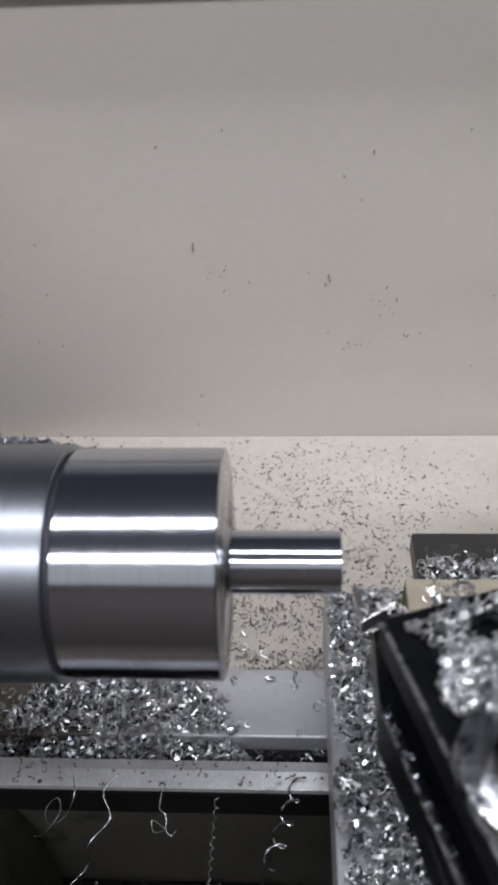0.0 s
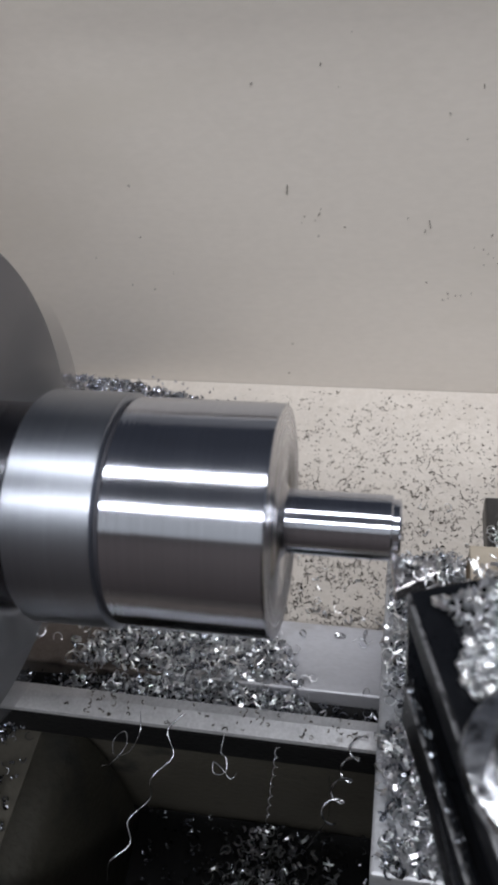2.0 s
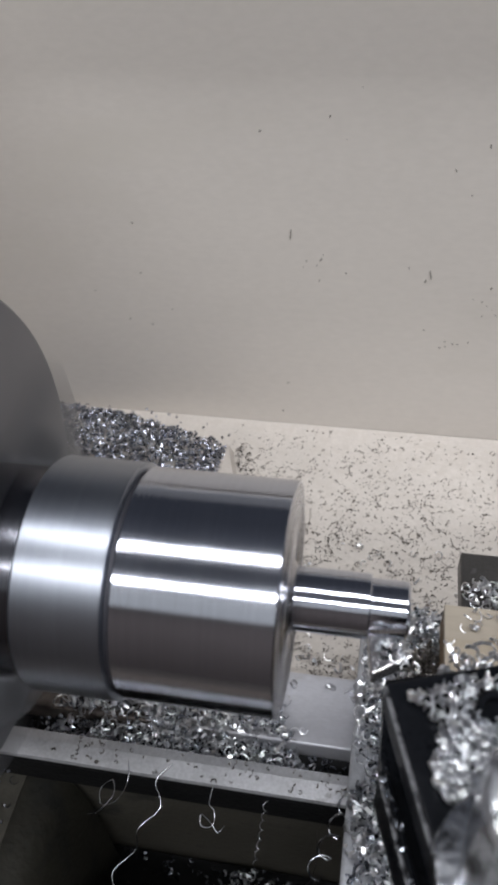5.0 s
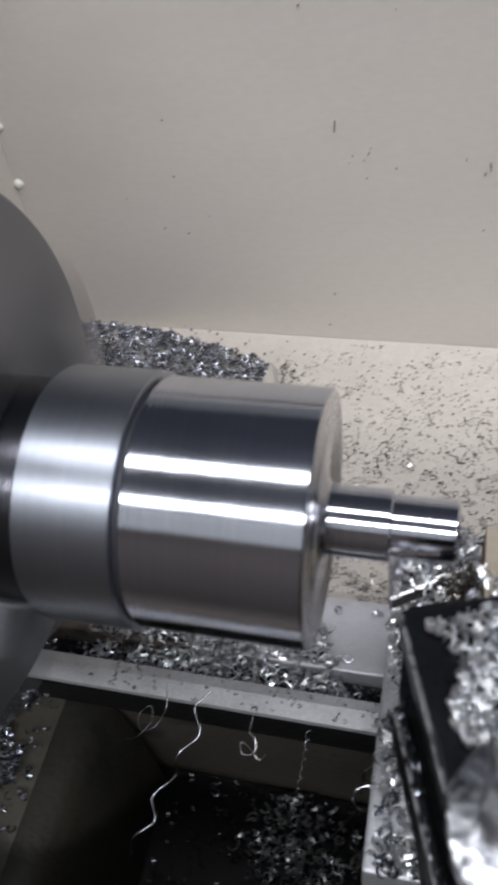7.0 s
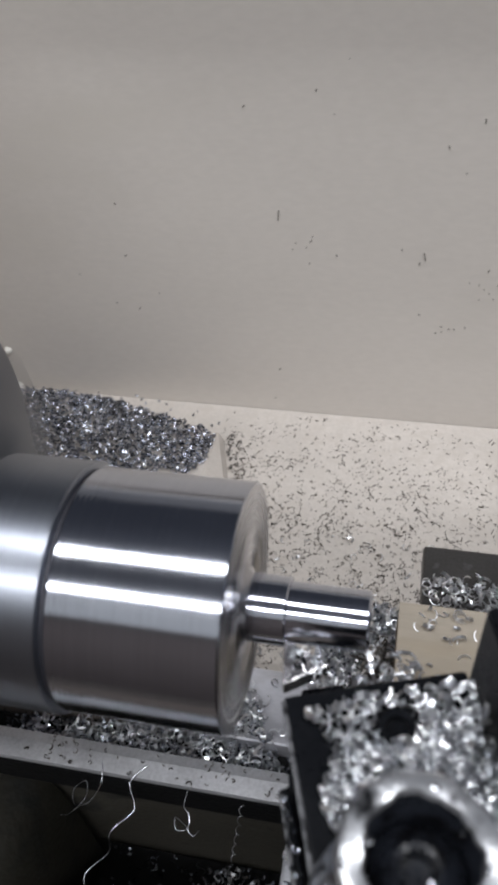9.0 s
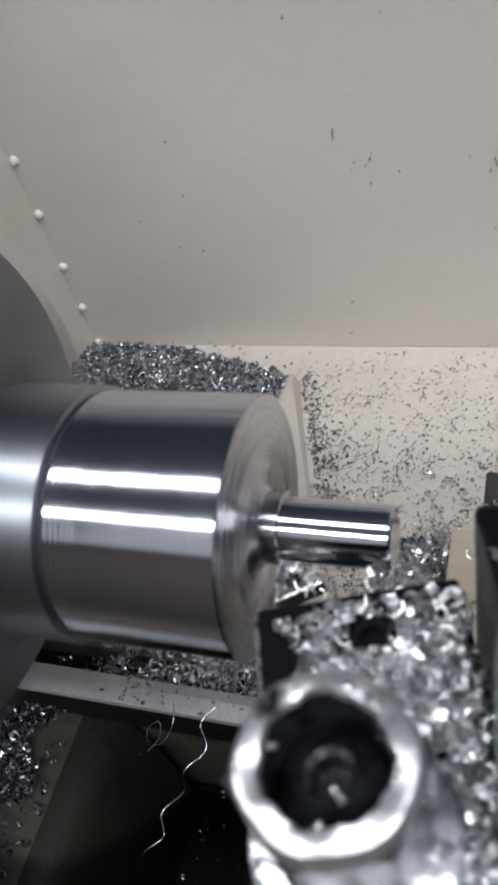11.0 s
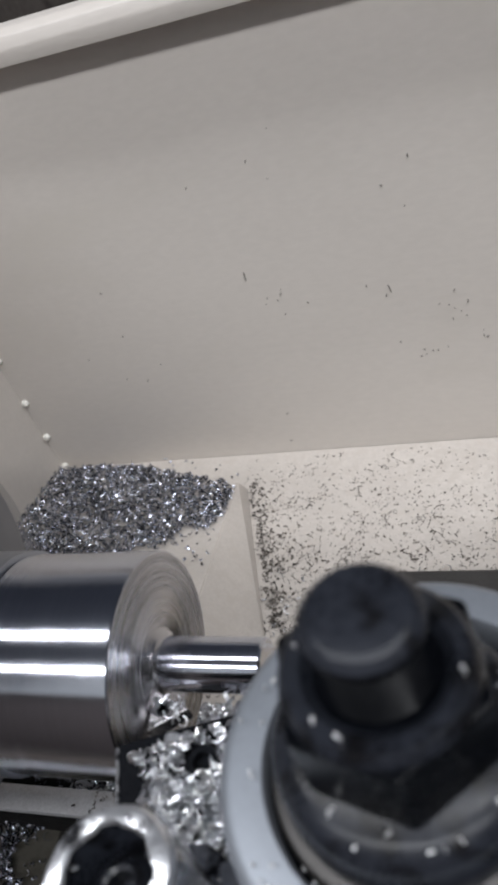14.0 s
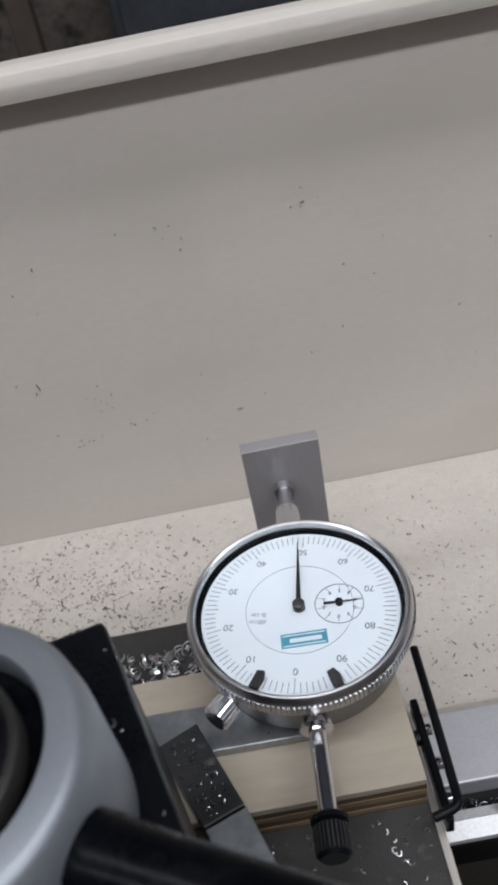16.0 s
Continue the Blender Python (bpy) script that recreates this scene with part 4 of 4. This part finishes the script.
# ---- shavings ----
def build_chips():
    def heap(x, y):
        top = 0.002 + 0.0055 * (0.160 - y) / 0.020 if y > 0.140 else 0.0075 + 0.0155 * (0.140 - y) / 0.080
        return TRAY_Z + top + 0.0002 + abs(rng.normal(0, 0.0010))

    def on_step(x, y):
        back = 0.157 if x < -0.102 else 0.157 - (x + 0.102) * 0.37 + 0.0010 * math.sin(x * 700)
        front = 0.082 + 0.62 * (x + 0.1) + 0.003 * math.sin(x * 400)
        return 1.0 if front < y < back else (0.04 if y < back else 0.01)
    chips("chip_heap", scatter(7000, -0.1385, -0.045, 0.075, 0.1592, heap, on_step), "heap of small blue-grey curled chips on the tray step", HEAP, (0.0008, 0.0019), (0.0003, 0.0009))

    def dens(x, y):
        return min(1.0, 0.10 + 0.9 * max(0.0, (0.155 - y) / 0.085)) * (0.35 + 0.65 * (noise.noise((x * 110, y * 110, 0)) > 0.0)) * (1.0 if x < 0.03 else max(0.12, 1.0 - (x - 0.03) * 16))
    chips("tray_chips", scatter(1700, -0.046, 0.17, 0.043, 0.159, TRAY_Z + 0.0001, dens), "dull curled chips scattered over the cream tray", CHIP_DARK, (0.0005, 0.0017), (0.00015, 0.0004), 0.3, turn=(0.6, 4.0))
    chips("tray_fines", scatter(5600, -0.046, 0.30, 0.043, 0.159, TRAY_Z + 0.0001, dens), "fine dark swarf crumbs on the cream tray", CHIP_DARK, (0.0003, 0.0009), (0.00012, 0.0003), 0.4, turn=(0.5, 3.0))
    chips("tray_bright_chips", scatter(150, -0.040, 0.08, 0.043, 0.100, TRAY_Z + 0.0001, dens), "bright curled chips on the cream tray", CHIP, (0.0012, 0.0030), (0.0003, 0.0009), 0.4)

    edge = []
    for _ in range(300):
        q = rng.random() ** 1.4
        edge.append((-0.0225 - 0.0215 * q + abs(rng.normal(0, 0.0045)), 0.076 + 0.068 * q + rng.normal(0, 0.001), TRAY_Z + 0.0003))
    chips("step_edge_chips", edge, "dark chips gathered along the foot of the step", CHIP_DARK, (0.0006, 0.0019), (0.0002, 0.0007), 0.5, turn=(0.8, 4.5))

    def way(x, y):
        h = 0.0065 * max(0.0, 1 - ((x + 0.030) / 0.042) ** 2) * max(0.15, 1 - abs(y - 0.0185) / 0.020)
        return BED_Z + (0.0002 if y > 0.0182 or y < 0.0112 else -0.006) + rng.random() * h

    def wayd(x, y):
        return 1.0 if -0.072 < x - (y - 0.0185) * 0.6 and x + (y - 0.0185) * 0.6 < -0.003 else 0.03
    chips("way_chips", scatter(1350, -0.085, 0.022, 0.0112, 0.0392, way, wayd), "bright curled chips piled on the rear way", CHIP, (0.0016, 0.0040), (0.0003, 0.0009), 0.6, turn=(2.2, 6.2))
    chips("way_dull_chips", scatter(600, -0.078, 0.0, 0.0112, 0.0350, way, wayd), "dull dark curls among the bright chips", CHIP_GREY, (0.0012, 0.0034), (0.0003, 0.0011), 0.6)
    chips("groove_chips", scatter(330, -0.09, 0.19, 0.0116, 0.0178, BED_Z - 0.006, None), "dull chips in the black groove", CHIP_GREY, (0.0010, 0.0026), (0.0003, 0.0009))
    chips("rail_chips", scatter(60, -0.075, 0.02, 0.0045, 0.0108, lambda x, y: BED_Z - max(0.0, 0.0085 - y) * 0.25, None), "small chips stuck to the worn rail", CHIP_DARK, (0.0005, 0.0015), (0.0002, 0.0005), 0.2)
    chips("pit_chips", scatter(1500, -0.062, 0.16, -0.047, 0.009, lambda x, y: BED_Z - 0.0858 + rng.random() * 0.006, None), "dark chips at the bottom of the bed", CHIP_GREY, (0.0010, 0.0028), (0.0003, 0.0009))
    chips("pit_bright_chips", scatter(220, -0.040, 0.010, -0.030, 0.008, lambda x, y: BED_Z - 0.083 + rng.random() * 0.006, lambda x, y: max(0.0, 1 - ((x + 0.014) / 0.022) ** 2 - ((y + 0.008) / 0.018) ** 2)), "bright curls on the swarf in the bed", CHIP, (0.0016, 0.0040), (0.0004, 0.0010))
    chips("web_chips", scatter(2600, -0.1255, -0.078, -0.058, 0.005, lambda x, y: BED_Z - 0.0143 + rng.random() * 0.003, lambda x, y: 1.0 if x < -0.0885 + 0.004 * math.sin(y * 260) else (0.12 if x < -0.081 else 0.0)), "chips lying on the cross web", HEAP, (0.0010, 0.0026), (0.0003, 0.0009))
    # shavings and scratches stuck on the guard
    b = bmesh.new()
    marks = [(-0.0217, -0.0178, 0.0036, 4), (0.0270, -0.0308, 0.0030, -12), (0.0255, -0.0335, 0.0012, 5), (-0.0764, -0.0593, 0.0011, 40), (-0.0234, -0.0840, 0.0009, 60), (0.0986, -0.0582, 0.0022, 86),
             (-0.0110, -0.0270, 0.0012, 30), (-0.0090, 0.0230, 0.0008, 20), (-0.0310, 0.0180, 0.0008, 50), (0.0480, -0.0350, 0.0010, 30), (0.0520, -0.0400, 0.0012, 10), (0.0400, 0.0150, 0.0012, 0)]
    marks += [(rng.uniform(-0.10, 0.20), rng.uniform(-0.10, 0.05), rng.uniform(0.0003, 0.0009), rng.uniform(-90, 90)) for _ in range(24)]
    for cx, cz in ((0.046, -0.040), (0.060, -0.055), (-0.012, -0.030), (0.135, 0.020), (0.085, 0.018), (0.040, -0.062), (0.120, -0.085)):
        marks += [(cx + rng.normal(0, 0.004), cz + rng.normal(0, 0.003), rng.uniform(0.0003, 0.0008), rng.uniform(-90, 90)) for _ in range(6)]
    for x, z, ln, tilt in [(x - 0.0008, z - 0.0025, ln, tilt) for x, z, ln, tilt in marks]:
        m = Matrix.Translation((x, WALL_Y - 0.0001, z)) @ Matrix.Rotation(radians(tilt), 4, "Y")
        w = min(0.00022, ln * 0.3)
        prism([(-w, 0.0002), (-w * 0.5, -0.0003), (w * 0.6, -0.0003), (w, 0.0002)], -ln / 2, ln / 2, bm=b, m=m)
    tagged(part("wall_specks", b, SPECK), "dark specks of swarf stuck on the cream guard", "metal chips", kind="stuff")

    # those that ride on the carriage
    def sd(x, y):
        return -0.0749 + rng.random() * 0.0030
    c1 = chips("saddle_chips", scatter(1500, 0.0000, 0.0255, -0.033, 0.050, sd, lambda x, y: 1.0 if x > 0.003 + 0.004 * math.sin(y * 200) or y > 0.012 else 0.25), "bright curled chips covering the saddle", CHIP, (0.0014, 0.0040), (0.0003, 0.0010), 0.6, turn=(2.0, 6.0))
    c13 = chips("saddle_dull_chips", scatter(550, 0.0010, 0.0255, -0.033, 0.050, sd, None), "dull dark curls on the saddle", CHIP_GREY, (0.0012, 0.0034), (0.0003, 0.0011), 0.6)
    c2 = chips("slide_chips", scatter(430, 0.0260, 0.098, 0.0425, 0.0580, lambda x, y: -0.0669 + rng.random() * 0.0016, None), "bright curled chips on the cross slide", CHIP, (0.0014, 0.0040), (0.0003, 0.0010))
    c3 = chips("board_chips", scatter(46, 0.0210, 0.052, 0.020, 0.0412, -0.0558, None), "curled chips on the plywood board", CHIP, (0.0014, 0.0040), (0.0003, 0.0010))
    c4 = chips("slide_front_chips", scatter(130, 0.085, 0.126, -0.05, -0.001, -0.0670, None), "stray chips on the dark slide plate", CHIP, (0.0003, 0.0015), (0.0001, 0.0003), 0.2)
    nest = [(0.0165 + 0.0045 * rng.normal() * 0.6, 0.030 + 0.006 * rng.normal() * 0.6, -0.0748 + rng.random() * 0.005) for _ in range(170)]
    on_carriage(chips("chip_nest", nest, "tangled dark nest of curls on the saddle", CHIP_DARK, (0.0020, 0.0050), (0.0002, 0.0006), 0.8, turn=(4.0, 9.0)))
    M = pose(0.0025, -0.0201, 0, 0, 0, TURN)
    pl = []
    for x, y, z in scatter(2300, 0.0018, 0.0250, -0.046, -0.0036, lambda x, y: 0.0114 + rng.random() * 0.0022 * min(1.0, max(0.2, (x - 0.002) * 250)), lambda x, y: 0.0 if math.hypot(x - 0.0141, y + 0.0078) < 0.0030 else ((1.0 if y < -0.0085 else 0.45) if x > 0.0041 + 0.0012 * math.sin(y * 500) else 0.025)):
        p = M @ Vector((x, y, 0))
        pl.append((p.x, p.y, z))
    c5 = chips("holder_chips", pl, "bright curled chips heaped on the tool holder", CHIP, (0.0010, 0.0030), (0.0004, 0.0013), 0.5, turn=(0.9, 4.6))
    lp = [M @ Vector((rng.uniform(-0.0020, -0.0007), rng.uniform(-0.050, -0.008), 0)) for _ in range(70)]
    on_carriage(chips("ledge_chips", [(p.x, p.y, -0.0015) for p in lp], "small bright flecks on the ledge of the tool holder", CHIP_GREY, (0.0003, 0.0010), (0.0001, 0.0004), 0.4))
    c6 = chips("tip_chips", scatter(30, 0.0120, 0.0220, -0.0120, -0.0040, lambda x, y: -0.004 + rng.random() * 0.003, None), "fresh curled chips beside the cutting tip", CHIP, (0.0014, 0.0036), (0.0003, 0.0010))
    c8 = chips("insert_chips", scatter(16, 0.0015, 0.0080, -0.0125, -0.0070, 0.0004, None), "fresh chips caught on the insert", CHIP, (0.0008, 0.0022), (0.0003, 0.0009), 0.5)
    hx, hy, hp, npl = 0.0550, -0.0334, [], []
    for k in range(15):
        a, r = rng.uniform(2.2, 4.7), rng.uniform(0.0172, 0.0198)
        hp.append((hx + r * math.cos(a), hy + r * math.sin(a), 0.0430))
    c7 = chips("hub_chips", hp, "tiny bright chips on the grey hub", CHIP_MATTE, (0.0005, 0.0011), (0.0003, 0.0007), 0.3, turn=(0.6, 1.4))
    for k in range(22):
        a, r = rng.uniform(0, 2 * math.pi), rng.uniform(0.0100, 0.0118)
        npl.append((hx - 0.0014 + r * math.cos(a), hy + r * math.sin(a), 0.0492 if r < 0.0108 else 0.0484))
    for k in range(26):
        a = rng.uniform(2.0, 5.4)
        npl.append((hx + 0.0156 * math.cos(a), hy + 0.0156 * math.sin(a), 0.0386))
    for k in range(5):
        a, r = rng.uniform(0, 2 * math.pi), 0.0074
        npl.append((hx - 0.0014 + r * math.cos(a), hy + r * math.sin(a), 0.0604))
    c9 = chips("nut_chips", npl, "bright specks on the black nut and its recess", CHIP_MATTE, (0.0007, 0.0014), (0.0004, 0.0008), 0.3, turn=(0.6, 1.4))
    MP = pose(0.0550, -0.0334, 0, 0, 0, TURN)
    bp = [MP @ Vector(p) for p in scatter(34, -0.0165, 0.0255, -0.0205, 0.0283, 0.0199, lambda x, y: (1.0 if x < 0.012 else 0.25) if math.hypot(x, y) > 0.0222 else 0.0)]
    c10 = chips("post_chips", [tuple(p) for p in bp], "bright chips on the tool post corners", CHIP, (0.0004, 0.0015), (0.0002, 0.0005), 0.4)
    kb = []
    for _ in range(90):
        q, w = rng.random(), rng.uniform(-0.0035, 0.0035)
        kb.append((0.0700 + 0.0095 * q + w, 0.0165 - 0.0185 * q + w * 0.4, -0.0454))
    kb += [(rng.uniform(0.090, 0.104), rng.uniform(0.0185, 0.0280), -0.0529) for _ in range(8)]
    c11 = chips("clamp_chips", kb, "small chips on the clamp block and bar", CHIP_GREY, (0.0002, 0.0008), (0.0001, 0.0003), 0.3)
    c12 = chips("strip_chips", scatter(70, 0.1105, 0.1280, -0.032, 0.050, -0.0750, None), "stray chips beside the gib strip", CHIP, (0.0006, 0.0024), (0.0002, 0.0007), 0.3)
    for c in (c1, c2, c3, c4, c5, c6, c7, c8, c9, c10, c11, c12, c13):
        on_carriage(c)
    chips("front_way_chips", scatter(3000, -0.12, 0.004, -0.078, -0.0485, lambda x, y: BED_Z + 0.0004 + rng.random() * 0.004, None), "bright curled chips heaped on the front way", CHIP, (0.0012, 0.0034), (0.0004, 0.0012))
    # long curls that spring from the rail
    def curl(pts, rad, label, flat=0.35):
        fine = []
        for i in range(len(pts) - 1):
            p0, p1, p2, p3 = (Vector(pts[max(0, min(len(pts) - 1, i + d))]) for d in (-1, 0, 1, 2))
            for k in range(6):
                q = k / 6
                fine.append(0.5 * (2 * p1 + (p2 - p0) * q + (2 * p0 - 5 * p1 + 4 * p2 - p3) * q * q + (3 * p1 - p0 - 3 * p2 + p3) * q ** 3))
        fine.append(Vector(pts[-1]))
        ob = part("hanging_curl", tube(fine, [rad * (0.13 + 0.30 * abs(math.sin(k * flat))) for k in range(len(fine))], 6), CURL, None, "", True)
        tagged(ob, label, "metal shaving", "hanging shavings")

    def coil(start, end, turns, r0, r1):
        p, q = Vector(start), Vector(end)
        n = turns * 6
        return [p.lerp(q, k / n) + Vector((math.cos(k * math.pi / 3), 0.55 * math.sin(k * math.pi / 3), 0.5 * math.sin(k * math.pi / 3))) * (r0 + (r1 - r0) * k / n) for k in range(n + 1)]
    z = BED_Z
    curl([(-0.0345, 0.0070, z + 0.0010), (-0.0384, 0.0022, z - 0.0005), (-0.0362, -0.0031, z - 0.0040), (-0.0412, -0.0088, z - 0.0060), (-0.0416, -0.0125, z - 0.0110), (-0.0468, -0.0180, z - 0.0135),
          (-0.0450, -0.0232, z - 0.0150), (-0.0502, -0.0275, z - 0.0180), (-0.0506, -0.0310, z - 0.0220)], 0.00042, "long bright wavy shaving springing from the rail")
    curl([(-0.0470, 0.0060, z + 0.0012), (-0.0462, 0.0010, z - 0.0010), (-0.0490, -0.0030, z - 0.0050), (-0.0530, -0.0040, z - 0.0060), (-0.0535, -0.0010, z - 0.0030), (-0.0505, 0.0010, z - 0.0015), (-0.0500, -0.0020, z - 0.0040),
          (-0.0540, -0.0055, z - 0.0080), (-0.0570, -0.0060, z - 0.0095)], 0.00040, "short hooked shaving caught on the rail")
    curl([(-0.0225, 0.0035, z), (-0.0232, -0.0005, z - 0.0030), (-0.0215, -0.0020, z - 0.0040), (-0.0215, -0.0050, z - 0.0055), (-0.0245, -0.0055, z - 0.0060), (-0.0250, -0.0030, z - 0.0045), (-0.0225, -0.0040, z - 0.0060),
          (-0.0200, -0.0060, z - 0.0070), (-0.0185, -0.0045, z - 0.0060)], 0.00036, "small looped shaving hanging from the rail")
    curl(coil((-0.0080, 0.0020, z - 0.0020), (-0.0110, -0.0220, z - 0.0260), 13, 0.0006, 0.0005), 0.00026, "tight fine spiral shaving hanging from the rail", 0.9)
    curl(coil((0.0140, 0.0060, z + 0.0015), (0.0060, -0.0110, z - 0.0140), 4, 0.0018, 0.0024), 0.00095, "thick spiral shaving hanging from the rail", 0.45)
    curl([(0.0060, -0.0110, z - 0.0140), (0.0010, -0.0160, z - 0.0210), (-0.0055, -0.0200, z - 0.0260), (-0.0070, -0.0240, z - 0.0320), (-0.0110, -0.0260, z - 0.0400), (-0.0170, -0.0240, z - 0.0560), (-0.0150, -0.0200, z - 0.0800)], 0.00055,
         "loose bright shaving reaching into the bed")
    curl([(0.0060, -0.0010, z - 0.0080), (0.0064, -0.0070, z - 0.0160), (0.0050, -0.0120, z - 0.0240), (0.0052, -0.0160, z - 0.0300)], 0.00022, "thin straight shaving by the saddle")


build_room()
build_guard()
build_tray()
build_bed()
WORK, SLEEVE, CHUCK_T = build_work()
build_carriage()
build_toolpost()
build_dial()
build_chips()


def motions():
    """Spindle turning, uncut layer wearing away, carriage feeding."""
    step, n = 80.0, 480
    for ob in (WORK, CHUCK_T):
        x = ob.location.x
        walk(ob, [(k / 30, pose(x, 0, 0, (step * k) % 360)) for k in range(n + 1)])
    ts = [0.5 * k for k in range(33)]
    walk(SLEEVE, [(t, pose(min(feed(t), STUB) - STUB, 0, 0)) for t in ts])
    for ob in CARRIED:
        m = ob.matrix_basis.copy()
        walk(ob, [(t, Matrix.Translation((feed(t), 0, 0)) @ m) for t in ts])


motions()
